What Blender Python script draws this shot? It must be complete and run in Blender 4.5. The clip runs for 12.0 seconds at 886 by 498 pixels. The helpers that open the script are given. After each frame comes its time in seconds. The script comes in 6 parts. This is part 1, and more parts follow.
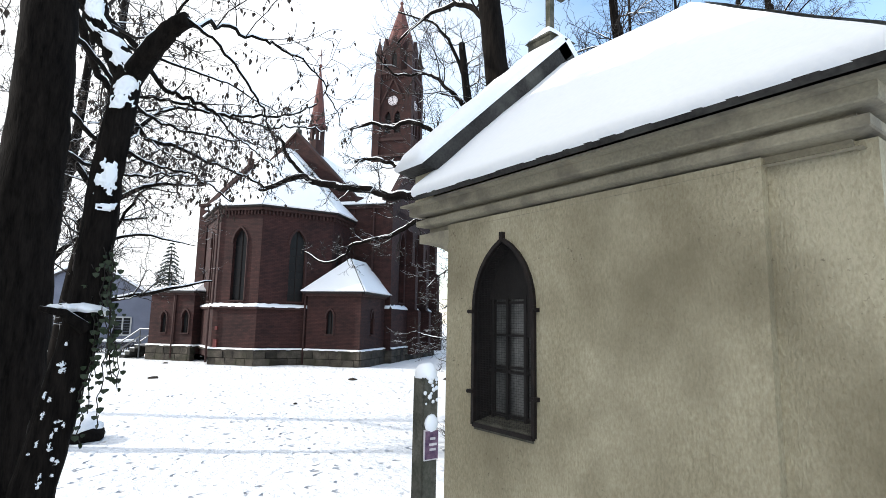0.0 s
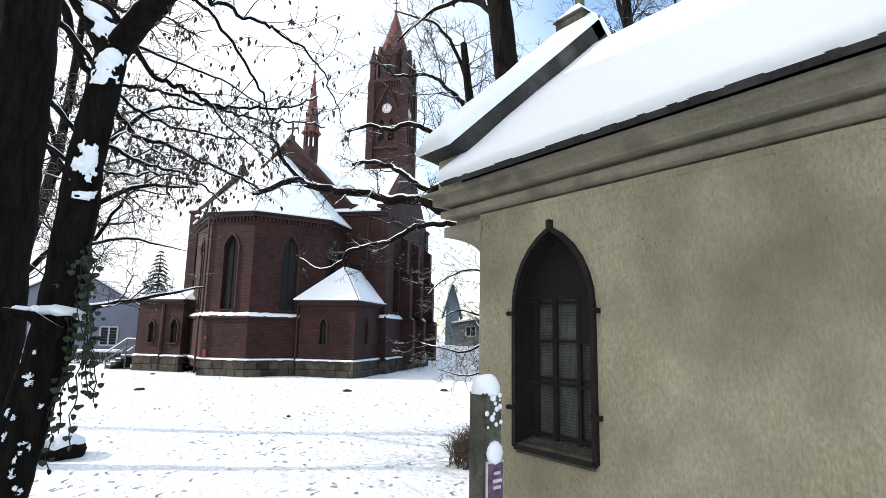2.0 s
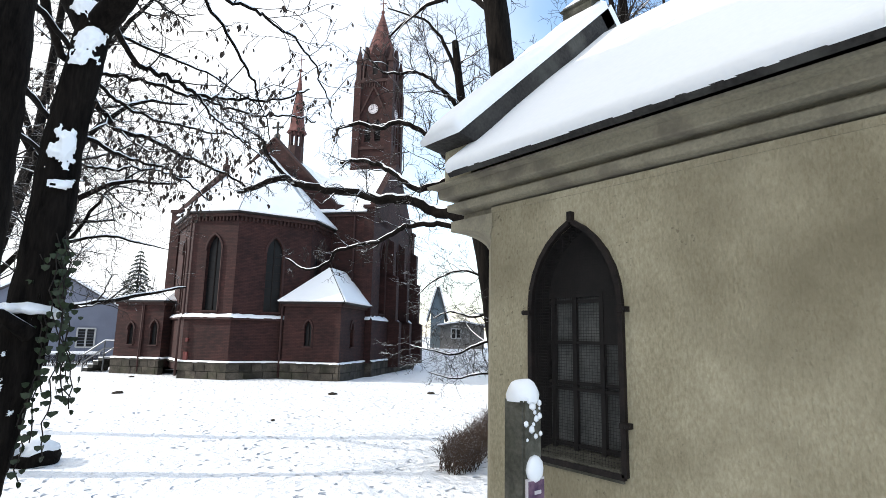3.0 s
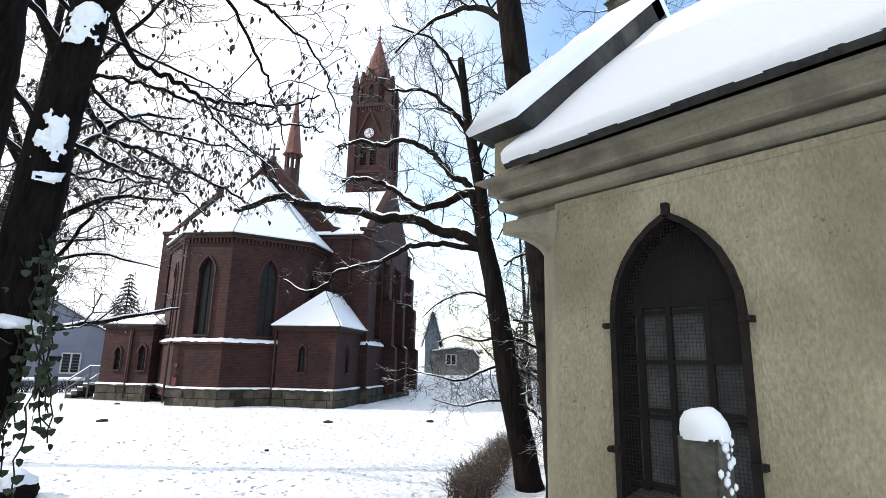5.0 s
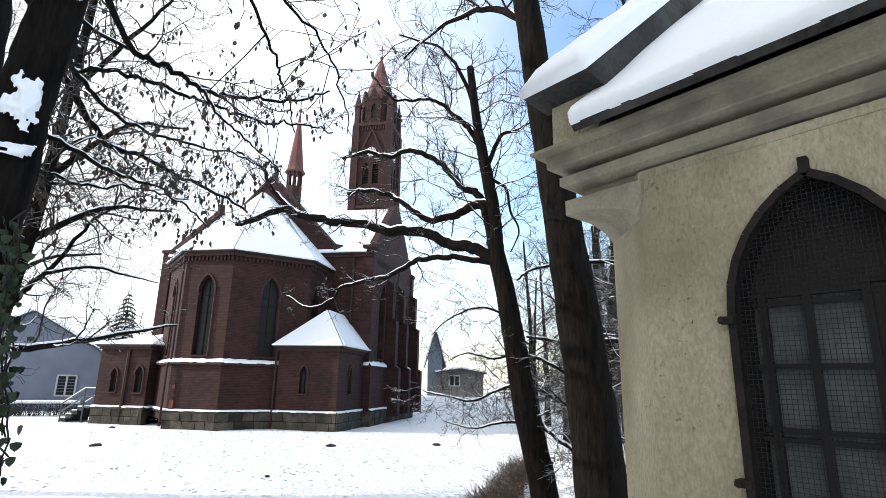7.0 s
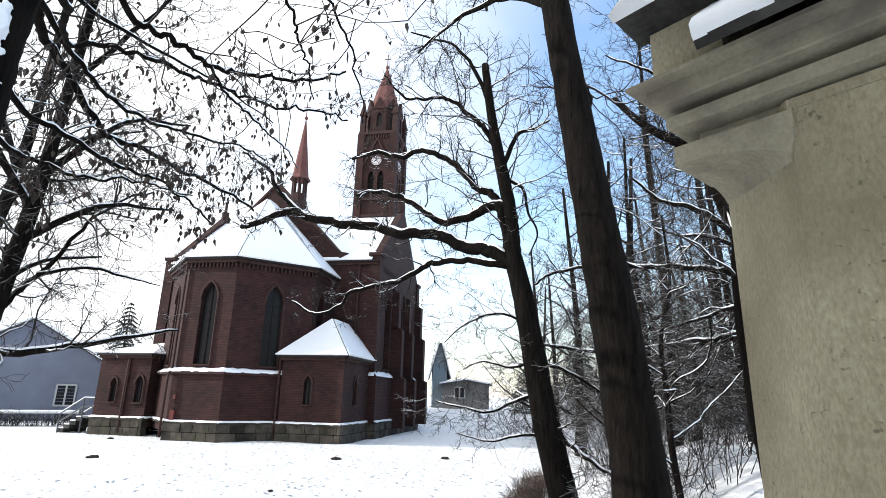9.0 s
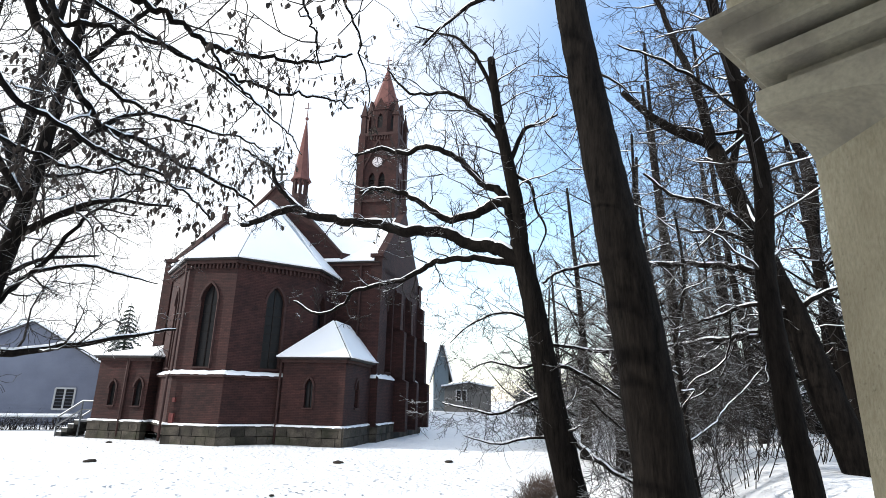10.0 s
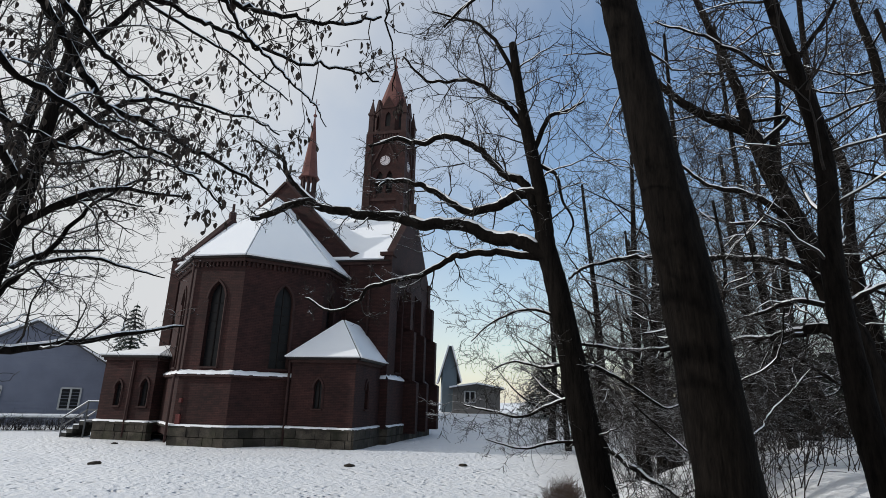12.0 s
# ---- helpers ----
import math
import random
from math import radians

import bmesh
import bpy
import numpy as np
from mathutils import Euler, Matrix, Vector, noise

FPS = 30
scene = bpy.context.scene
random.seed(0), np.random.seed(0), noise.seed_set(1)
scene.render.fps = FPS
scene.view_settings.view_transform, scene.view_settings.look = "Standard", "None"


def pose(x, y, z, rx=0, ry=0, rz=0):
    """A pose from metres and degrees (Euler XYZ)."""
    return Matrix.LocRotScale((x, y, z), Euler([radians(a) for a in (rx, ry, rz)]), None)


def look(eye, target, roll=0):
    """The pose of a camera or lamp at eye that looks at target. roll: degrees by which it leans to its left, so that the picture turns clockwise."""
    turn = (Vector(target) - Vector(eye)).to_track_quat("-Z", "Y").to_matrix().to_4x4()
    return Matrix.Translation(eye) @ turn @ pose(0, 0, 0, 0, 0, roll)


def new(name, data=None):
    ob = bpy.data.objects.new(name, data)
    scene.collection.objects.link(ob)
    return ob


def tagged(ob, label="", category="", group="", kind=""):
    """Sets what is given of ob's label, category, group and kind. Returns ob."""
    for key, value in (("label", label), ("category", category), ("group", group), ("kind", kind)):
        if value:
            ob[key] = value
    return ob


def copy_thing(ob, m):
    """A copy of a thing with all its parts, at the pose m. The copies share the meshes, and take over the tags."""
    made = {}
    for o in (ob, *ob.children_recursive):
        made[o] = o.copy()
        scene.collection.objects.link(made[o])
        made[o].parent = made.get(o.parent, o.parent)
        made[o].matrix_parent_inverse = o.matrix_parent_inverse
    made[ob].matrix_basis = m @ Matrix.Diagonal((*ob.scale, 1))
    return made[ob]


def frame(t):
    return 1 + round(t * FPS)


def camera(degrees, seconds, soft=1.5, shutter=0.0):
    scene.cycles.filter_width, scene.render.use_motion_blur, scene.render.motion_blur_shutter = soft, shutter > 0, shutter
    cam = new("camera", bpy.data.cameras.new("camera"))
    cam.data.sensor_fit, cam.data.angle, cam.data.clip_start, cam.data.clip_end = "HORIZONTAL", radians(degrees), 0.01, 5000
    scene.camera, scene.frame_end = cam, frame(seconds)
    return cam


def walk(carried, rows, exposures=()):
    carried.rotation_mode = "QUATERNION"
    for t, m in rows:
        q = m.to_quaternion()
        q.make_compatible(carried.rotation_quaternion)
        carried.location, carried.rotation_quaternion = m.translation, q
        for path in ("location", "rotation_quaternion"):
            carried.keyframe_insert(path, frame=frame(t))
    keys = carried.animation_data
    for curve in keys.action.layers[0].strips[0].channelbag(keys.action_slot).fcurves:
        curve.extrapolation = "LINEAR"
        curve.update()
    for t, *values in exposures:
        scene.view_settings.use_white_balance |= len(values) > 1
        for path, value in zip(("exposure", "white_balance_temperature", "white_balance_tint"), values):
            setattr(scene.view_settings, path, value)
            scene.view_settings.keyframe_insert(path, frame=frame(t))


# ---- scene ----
cam = camera(78.4, 12.0, soft=0.8)
K = 1.3  # metres in one unit of the plan below
PATH = [
    (0, (0.459, 1.065, 1.919), (1.646, 2.653, 2.189), 1.1),
    (0.5, (0.511, 1.195, 1.914), (1.698, 2.78, 2.196), 1.1),
    (1, (0.532, 1.302, 1.905), (1.724, 2.882, 2.192), 1),
    (1.5, (0.554, 1.419, 1.893), (1.748, 2.996, 2.187), 1.1),
    (2, (0.559, 1.544, 1.886), (1.767, 3.108, 2.193), 1.1),
    (2.5, (0.575, 1.659, 1.887), (1.805, 3.204, 2.199), 1.2),
    (3, (0.584, 1.77, 1.875), (1.836, 3.297, 2.192), 1.2),
    (5, (0.642, 2.263, 1.839), (1.904, 3.759, 2.249), 1.3),
    (5.5, (0.653, 2.389, 1.848), (1.915, 3.881, 2.274), 1.3),
    (6, (0.672, 2.5, 1.837), (1.933, 3.989, 2.275), 1.3),
    (6.5, (0.737, 2.62, 1.808), (1.993, 4.107, 2.267), 1.2),
    (7, (0.807, 2.746, 1.794), (2.056, 4.231, 2.278), 1.1),
    (9, (0.964, 3.251, 1.753), (2.198, 4.735, 2.278), 1.4),
    (9.5, (1.012, 3.381, 1.734), (2.246, 4.865, 2.262), 1.4),
    (10, (1.064, 3.521, 1.721), (2.295, 5.003, 2.257), 1.3),
    (10.5, (1.095, 3.664, 1.717), (2.322, 5.148, 2.257), 1.4),
    (11, (1.152, 3.801, 1.703), (2.372, 5.291, 2.244), 1.4),
    (11.5, (1.17, 3.954, 1.7), (2.388, 5.446, 2.241), 1.4),
    (12, (1.18, 4.069, 1.719), (2.396, 5.562, 2.259), 1.5),
]
walk(cam, [(t, look(Vector(eye) * K, Vector(target) * K, roll)) for t, eye, target, roll in PATH],
     [(0, 0.65), (11.3, 0.65), (11.7, 0.2), (12.0, -0.48)])

# ---- sky and sun ----
SUN_EL, SUN_AZ = radians(30), math.atan2(-0.83, 0.56)  # azimuth from +y towards +x
sun_way = Vector((math.sin(SUN_AZ) * math.cos(SUN_EL), math.cos(SUN_AZ) * math.cos(SUN_EL), math.sin(SUN_EL)))
world = bpy.data.worlds.new("winter_sky")
scene.world = world
world.use_nodes = True
wn, wl = world.node_tree.nodes, world.node_tree.links
wn.clear()
sky = wn.new("ShaderNodeTexSky")
sky.sky_type, sky.sun_disc = "NISHITA", False
sky.sun_elevation, sky.sun_rotation = SUN_EL, SUN_AZ
sky.air_density, sky.dust_density, sky.ozone_density = 1.2, 0.4, 1.6
w_tc = wn.new("ShaderNodeTexCoord")
w_noise = wn.new("ShaderNodeTexNoise")
w_noise.inputs["Scale"].default_value, w_noise.inputs["Detail"].default_value = 3.2, 6.0
w_dot = wn.new("ShaderNodeVectorMath")
w_dot.operation = "DOT_PRODUCT"
w_dot.inputs[1].default_value = sun_way
w_haze = wn.new("ShaderNodeMapRange")  # thin high cloud, thicker towards the sun
w_haze.inputs[1].default_value, w_haze.inputs[2].default_value = -0.05, 0.5
w_haze.inputs[3].default_value, w_haze.inputs[4].default_value = 0.0, 1.1
w_cl = wn.new("ShaderNodeMapRange")
w_cl.inputs[1].default_value, w_cl.inputs[2].default_value = 0.35, 0.7
w_cl.inputs[3].default_value, w_cl.inputs[4].default_value = -0.2, 0.2
w_add = wn.new("ShaderNodeMath")
w_add.operation, w_add.use_clamp = "ADD", True
w_mix = wn.new("ShaderNodeMix")
w_mix.data_type = "RGBA"
w_mix.inputs[7].default_value = (4.1, 4.2, 4.3, 1)
w_bg = wn.new("ShaderNodeBackground")
w_bg.inputs["Strength"].default_value = 0.235
w_out = wn.new("ShaderNodeOutputWorld")
wl.new(w_tc.outputs["Generated"], w_noise.inputs["Vector"])
wl.new(w_tc.outputs["Generated"], w_dot.inputs[0])
wl.new(w_dot.outputs["Value"], w_haze.inputs[0])
wl.new(w_noise.outputs["Fac"], w_cl.inputs[0])
wl.new(w_haze.outputs[0], w_add.inputs[0])
wl.new(w_cl.outputs[0], w_add.inputs[1])
w_sep, w_low, w_sum = wn.new("ShaderNodeSeparateXYZ"), wn.new("ShaderNodeMapRange"), wn.new("ShaderNodeMath")
w_low.inputs[1].default_value, w_low.inputs[2].default_value = 0.0, 0.3  # whitish haze low over the horizon
w_low.inputs[3].default_value, w_low.inputs[4].default_value = 0.58, 0.0
w_sum.operation, w_sum.use_clamp = "ADD", True
wl.new(w_tc.outputs["Generated"], w_sep.inputs[0])
wl.new(w_sep.outputs["Z"], w_low.inputs[0])
wl.new(w_low.outputs[0], w_sum.inputs[0])
wl.new(w_add.outputs[0], w_sum.inputs[1])
wl.new(w_sum.outputs[0], w_mix.inputs[0])
wl.new(sky.outputs["Color"], w_mix.inputs[6])
wl.new(w_mix.outputs[2], w_bg.inputs["Color"])
wl.new(w_bg.outputs["Background"], w_out.inputs["Surface"])
sun = new("sun", bpy.data.lights.new("sun", "SUN"))
sun.data.energy, sun.data.angle, sun.data.color = 2.6, radians(0.6), (1.0, 0.96, 0.91)
sun.matrix_world = look((0, 0, 60), Vector((0, 0, 60)) - sun_way)


# ---- materials ----
def material(name, tones, scale=4.0, rough=0.8, bump=0.3, fine=40.0, metal=0.0, stain=None, stain_scale=0.8, coords="Object", spec=0.3, stretch=1.0, specks=None):
    """Two tones mixed by noise at two scales, an optional stain of a third tone, and fine relief."""
    m = bpy.data.materials.new(name)
    m.use_nodes = True
    n, l = m.node_tree.nodes, m.node_tree.links
    b = n["Principled BSDF"]
    tc = n.new("ShaderNodeTexCoord")
    n1, n2 = n.new("ShaderNodeTexNoise"), n.new("ShaderNodeTexNoise")
    n1.inputs["Scale"].default_value, n1.inputs["Detail"].default_value = scale, 6.0
    n2.inputs["Scale"].default_value, n2.inputs["Detail"].default_value = fine, 4.0
    mp = n.new("ShaderNodeMapping")
    mp.inputs["Scale"].default_value = (1, 1, stretch)
    l.new(tc.outputs[coords], mp.inputs["Vector"])
    l.new(mp.outputs["Vector"], n1.inputs["Vector"])
    l.new(mp.outputs["Vector"], n2.inputs["Vector"])
    s = n.new("ShaderNodeMath")
    s.operation = "MULTIPLY_ADD"
    s.inputs[1].default_value = 0.4
    l.new(n2.outputs["Fac"], s.inputs[0])
    h = n.new("ShaderNodeMath")
    h.operation = "MULTIPLY"
    h.inputs[1].default_value = 0.6
    l.new(n1.outputs["Fac"], h.inputs[0])
    l.new(h.outputs[0], s.inputs[2])
    r = n.new("ShaderNodeMapRange")
    r.inputs[1].default_value, r.inputs[2].default_value = 0.36, 0.64
    l.new(s.outputs[0], r.inputs[0])
    mx = n.new("ShaderNodeMix")
    mx.data_type = "RGBA"
    mx.inputs[6].default_value, mx.inputs[7].default_value = (*tones[0], 1), (*tones[1], 1)
    l.new(r.outputs[0], mx.inputs[0])
    out = mx.outputs[2]
    if stain:
        n3 = n.new("ShaderNodeTexNoise")
        n3.inputs["Scale"].default_value, n3.inputs["Detail"].default_value = stain_scale, 8.0
        l.new(tc.outputs[coords], n3.inputs["Vector"])
        r3 = n.new("ShaderNodeMapRange")
        r3.inputs[1].default_value, r3.inputs[2].default_value, r3.inputs[4].default_value = 0.48, 0.7, 0.85
        l.new(n3.outputs["Fac"], r3.inputs[0])
        m3 = n.new("ShaderNodeMix")
        m3.data_type = "RGBA"
        m3.inputs[7].default_value = (*stain, 1)
        l.new(r3.outputs[0], m3.inputs[0])
        l.new(out, m3.inputs[6])
        out = m3.outputs[2]
    if specks:
        n4, r4, m4 = n.new("ShaderNodeTexNoise"), n.new("ShaderNodeMapRange"), n.new("ShaderNodeMix")
        n4.inputs["Scale"].default_value, n4.inputs["Detail"].default_value = 42.0, 4.0
        n5, r5, mm = n.new("ShaderNodeTexNoise"), n.new("ShaderNodeMapRange"), n.new("ShaderNodeMath")
        n5.inputs["Scale"].default_value = 1.6
        l.new(tc.outputs[coords], n4.inputs["Vector"])
        l.new(tc.outputs[coords], n5.inputs["Vector"])
        r4.inputs[1].default_value, r4.inputs[2].default_value = 0.64, 0.74
        r5.inputs[1].default_value, r5.inputs[2].default_value, r5.inputs[3].default_value = 0.42, 0.7, 0.05
        mm.operation = "MULTIPLY"
        l.new(n4.outputs["Fac"], r4.inputs[0])
        l.new(n5.outputs["Fac"], r5.inputs[0])
        l.new(r4.outputs[0], mm.inputs[0])
        l.new(r5.outputs[0], mm.inputs[1])
        m4.data_type = "RGBA"
        m4.inputs[7].default_value = (*specks, 1)
        l.new(mm.outputs[0], m4.inputs[0])
        l.new(out, m4.inputs[6])
        out = m4.outputs[2]
    l.new(out, b.inputs["Base Color"])
    b.inputs["Roughness"].default_value, b.inputs["Metallic"].default_value = rough, metal
    b.inputs["Specular IOR Level"].default_value = spec
    if bump:
        bp = n.new("ShaderNodeBump")
        bp.inputs["Strength"].default_value, bp.inputs["Distance"].default_value = bump, 0.02
        l.new(s.outputs[0], bp.inputs["Height"])
        l.new(bp.outputs["Normal"], b.inputs["Normal"])
    return m


def add_snow(m, low=0.45, high=0.75, ragged=0.5, scale=9.0):
    """Settled snow on whatever faces upwards, broken up by noise."""
    n, l = m.node_tree.nodes, m.node_tree.links
    b = n["Principled BSDF"]
    g = n.new("ShaderNodeNewGeometry")
    x = n.new("ShaderNodeSeparateXYZ")
    l.new(g.outputs["Normal"], x.inputs[0])
    tc, ns = n.new("ShaderNodeTexCoord"), n.new("ShaderNodeTexNoise")
    ns.inputs["Scale"].default_value = scale
    l.new(tc.outputs["Object"], ns.inputs["Vector"])
    a = n.new("ShaderNodeMath")
    a.operation = "MULTIPLY_ADD"
    a.inputs[1].default_value = ragged
    l.new(ns.outputs["Fac"], a.inputs[0])
    l.new(x.outputs["Z"], a.inputs[2])
    r = n.new("ShaderNodeMapRange")
    r.inputs[1].default_value, r.inputs[2].default_value = low + ragged * 0.5, high + ragged * 0.5
    l.new(a.outputs[0], r.inputs[0])
    old = b.inputs["Base Color"].links[0].from_socket
    mx = n.new("ShaderNodeMix")
    mx.data_type = "RGBA"
    mx.inputs[7].default_value = (0.82, 0.84, 0.87, 1)
    l.new(r.outputs[0], mx.inputs[0])
    l.new(old, mx.inputs[6])
    l.new(mx.outputs[2], b.inputs["Base Color"])
    return m


def brick_material(name, a, b_, mortar, bw=0.25, bh=0.076):
    m = material(name, (a, b_), 0.7, 0.85, 0.0, 3.0, coords="UV")
    n, l = m.node_tree.nodes, m.node_tree.links
    p = n["Principled BSDF"]
    old = p.inputs["Base Color"].links[0].from_socket
    tc, br = n.new("ShaderNodeTexCoord"), n.new("ShaderNodeTexBrick")
    br.inputs["Scale"].default_value, br.inputs["Brick Width"].default_value, br.inputs["Row Height"].default_value = 1.0, bw, bh
    br.inputs["Mortar Size"].default_value, br.inputs["Mortar Smooth"].default_value = 0.008, 0.3
    br.inputs["Color1"].default_value, br.inputs["Color2"].default_value = (0.75, 0.75, 0.75, 1), (1.2, 1.1, 1.05, 1)
    br.inputs["Mortar"].default_value = (*mortar, 1)
    l.new(tc.outputs["UV"], br.inputs["Vector"])
    mx = n.new("ShaderNodeMix")
    mx.data_type, mx.blend_type = "RGBA", "MULTIPLY"
    mx.inputs[0].default_value = 1.0
    l.new(old, mx.inputs[6])
    l.new(br.outputs["Color"], mx.inputs[7])
    l.new(mx.outputs[2], p.inputs["Base Color"])
    bp = n.new("ShaderNodeBump")
    bp.inputs["Strength"].default_value, bp.inputs["Distance"].default_value, bp.invert = 0.5, 0.01, True
    l.new(br.outputs["Fac"], bp.inputs["Height"])
    l.new(bp.outputs["Normal"], p.inputs["Normal"])
    return m


def snow_material(name, dents):
    m = material(name, ((0.84, 0.86, 0.89), (0.9, 0.91, 0.92)), 0.5, 0.55, 0.0, 30.0, spec=0.35)
    n, l = m.node_tree.nodes, m.node_tree.links
    p = n["Principled BSDF"]
    tc, n1, n2 = n.new("ShaderNodeTexCoord"), n.new("ShaderNodeTexNoise"), n.new("ShaderNodeTexNoise")
    n1.inputs["Scale"].default_value, n1.inputs["Detail"].default_value = (5.0 if dents else 3.0), 5.0
    n2.inputs["Scale"].default_value = 45.0
    l.new(tc.outputs["Object"], n1.inputs["Vector"])
    l.new(tc.outputs["Object"], n2.inputs["Vector"])
    a = n.new("ShaderNodeMath")
    a.operation = "MULTIPLY_ADD"
    a.inputs[1].default_value = 0.12
    l.new(n2.outputs["Fac"], a.inputs[0])
    l.new(n1.outputs["Fac"], a.inputs[2])
    height = a.outputs[0]
    if dents:
        vo, rr, sm = n.new("ShaderNodeTexVoronoi"), n.new("ShaderNodeMapRange"), n.new("ShaderNodeMath")
        wp, wm, wa = n.new("ShaderNodeTexNoise"), n.new("ShaderNodeVectorMath"), n.new("ShaderNodeVectorMath")
        mk, mr, mm = n.new("ShaderNodeTexNoise"), n.new("ShaderNodeMapRange"), n.new("ShaderNodeMath")
        wp.inputs["Scale"].default_value, mk.inputs["Scale"].default_value = 2.6, 0.4
        wm.operation, wa.operation, mm.operation, sm.operation = "SCALE", "ADD", "MULTIPLY", "ADD"
        wm.inputs["Scale"].default_value = 0.42
        vo.inputs["Scale"].default_value, vo.inputs["Randomness"].default_value = 2.7, 1.0
        rr.inputs[1].default_value, rr.inputs[2].default_value, rr.inputs[3].default_value, rr.inputs[4].default_value = 0.08, 0.3, -1.2, 0.0
        mr.inputs[1].default_value, mr.inputs[2].default_value, mr.inputs[3].default_value = 0.36, 0.56, 0.15
        l.new(tc.outputs["Object"], wp.inputs["Vector"])
        l.new(tc.outputs["Object"], mk.inputs["Vector"])
        l.new(wp.outputs["Color"], wm.inputs[0])
        l.new(wm.outputs["Vector"], wa.inputs[0])
        l.new(tc.outputs["Object"], wa.inputs[1])
        l.new(wa.outputs["Vector"], vo.inputs["Vector"])
        l.new(vo.outputs["Distance"], rr.inputs[0])
        l.new(mk.outputs["Fac"], mr.inputs[0])
        l.new(rr.outputs[0], mm.inputs[0])
        l.new(mr.outputs[0], mm.inputs[1])
        l.new(mm.outputs[0], sm.inputs[0])
        l.new(height, sm.inputs[1])
        height = sm.outputs[0]
    bp = n.new("ShaderNodeBump")
    bp.inputs["Strength"].default_value, bp.inputs["Distance"].default_value = (1.0 if dents else 0.35), (0.11 if dents else 0.03)
    l.new(height, bp.inputs["Height"])
    l.new(bp.outputs["Normal"], p.inputs["Normal"])
    return m


M_SNOW = snow_material("settled_snow", False)
M_GROUND = snow_material("trodden_snow", True)
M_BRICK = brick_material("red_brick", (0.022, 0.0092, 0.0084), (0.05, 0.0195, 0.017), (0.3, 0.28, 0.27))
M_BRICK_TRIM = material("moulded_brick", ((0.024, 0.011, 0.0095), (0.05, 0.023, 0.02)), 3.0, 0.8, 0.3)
M_STONE = material("mossy_sandstone", ((0.02, 0.017, 0.014), (0.075, 0.064, 0.05)), 2.0, 0.9, 0.6, 20.0, stain=(0.018, 0.02, 0.01), stain_scale=1.5)
def vary_pieces(m, low, high):
    """Each piece a little lighter or darker than the next."""
    n, l = m.node_tree.nodes, m.node_tree.links
    p = n["Principled BSDF"]
    old = p.inputs["Base Color"].links[0].from_socket
    oi, r, mx = n.new("ShaderNodeObjectInfo"), n.new("ShaderNodeMapRange"), n.new("ShaderNodeVectorMath")
    r.inputs[3].default_value, r.inputs[4].default_value = low, high
    mx.operation = "SCALE"
    l.new(oi.outputs["Random"], r.inputs[0])
    l.new(old, mx.inputs[0])
    l.new(r.outputs[0], mx.inputs["Scale"])
    l.new(mx.outputs["Vector"], p.inputs["Base Color"])


vary_pieces(M_STONE, 0.55, 1.7)
M_RENDER = material("weathered_lime_render", ((0.27, 0.235, 0.152), (0.49, 0.44, 0.312)), 1.3, 0.94, 1.0, 85.0, stain=(0.185, 0.158, 0.1), stain_scale=1.15, specks=(0.09, 0.075, 0.05), stretch=0.5)
M_CORNICE = material("grimy_cornice_render", ((0.22, 0.2, 0.145), (0.35, 0.315, 0.23)), 2.0, 0.9, 0.4, 60.0, stain=(0.16, 0.14, 0.11), stain_scale=5.0)
M_COPING = material("blackened_coping_stone", ((0.018, 0.017, 0.016), (0.05, 0.047, 0.043)), 5.0, 0.9, 0.6, 40.0, stain=(0.085, 0.085, 0.075), stain_scale=3.0)
M_IRON = material("rusty_black_iron", ((0.007, 0.006, 0.006), (0.022, 0.016, 0.014)), 12.0, 0.65, 0.3, 90.0, spec=0.2)
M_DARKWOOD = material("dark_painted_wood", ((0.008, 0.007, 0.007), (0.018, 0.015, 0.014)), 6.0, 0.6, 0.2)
M_SLATE = material("dark_roof_slate", ((0.05, 0.05, 0.055), (0.09, 0.085, 0.085)), 3.0, 0.7, 0.3)
M_COPPER = material("spire_brick_tile", ((0.085, 0.034, 0.03), (0.15, 0.062, 0.053)), 1.2, 0.8, 0.4, 12.0)
M_CONCRETE = material("lichen_concrete", ((0.05, 0.048, 0.038), (0.13, 0.125, 0.1)), 9.0, 0.95, 0.8, 60.0, stain=(0.03, 0.034, 0.02), stain_scale=5.0)
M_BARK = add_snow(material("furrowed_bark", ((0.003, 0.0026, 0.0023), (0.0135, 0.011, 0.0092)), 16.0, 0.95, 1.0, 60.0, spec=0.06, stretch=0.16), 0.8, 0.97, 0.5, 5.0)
M_TWIG = add_snow(material("thin_twig_bark", ((0.012, 0.01, 0.009), (0.034, 0.027, 0.023)), 12.0, 0.9, 0.0), 0.72, 0.95, 0.8, 6.0)
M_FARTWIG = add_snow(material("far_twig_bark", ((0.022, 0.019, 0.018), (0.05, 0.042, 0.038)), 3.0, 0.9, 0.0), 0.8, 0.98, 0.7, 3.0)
M_LEAF = material("withered_leaf", ((0.025, 0.019, 0.016), (0.07, 0.052, 0.042)), 20.0, 0.8, 0.0)
M_IVY = material("ivy_leaf", ((0.012, 0.02, 0.01), (0.03, 0.045, 0.02)), 20.0, 0.5, 0.0)
M_HEDGE = add_snow(material("brown_hedge_twigs", ((0.04, 0.026, 0.019), (0.09, 0.06, 0.043)), 8.0, 0.9, 0.0), 0.75, 0.98, 0.5, 9.0)
M_NEEDLE = add_snow(material("spruce_needles", ((0.018, 0.03, 0.02), (0.045, 0.06, 0.04)), 4.0, 0.8, 0.0), 0.6, 0.9, 0.8, 2.0)
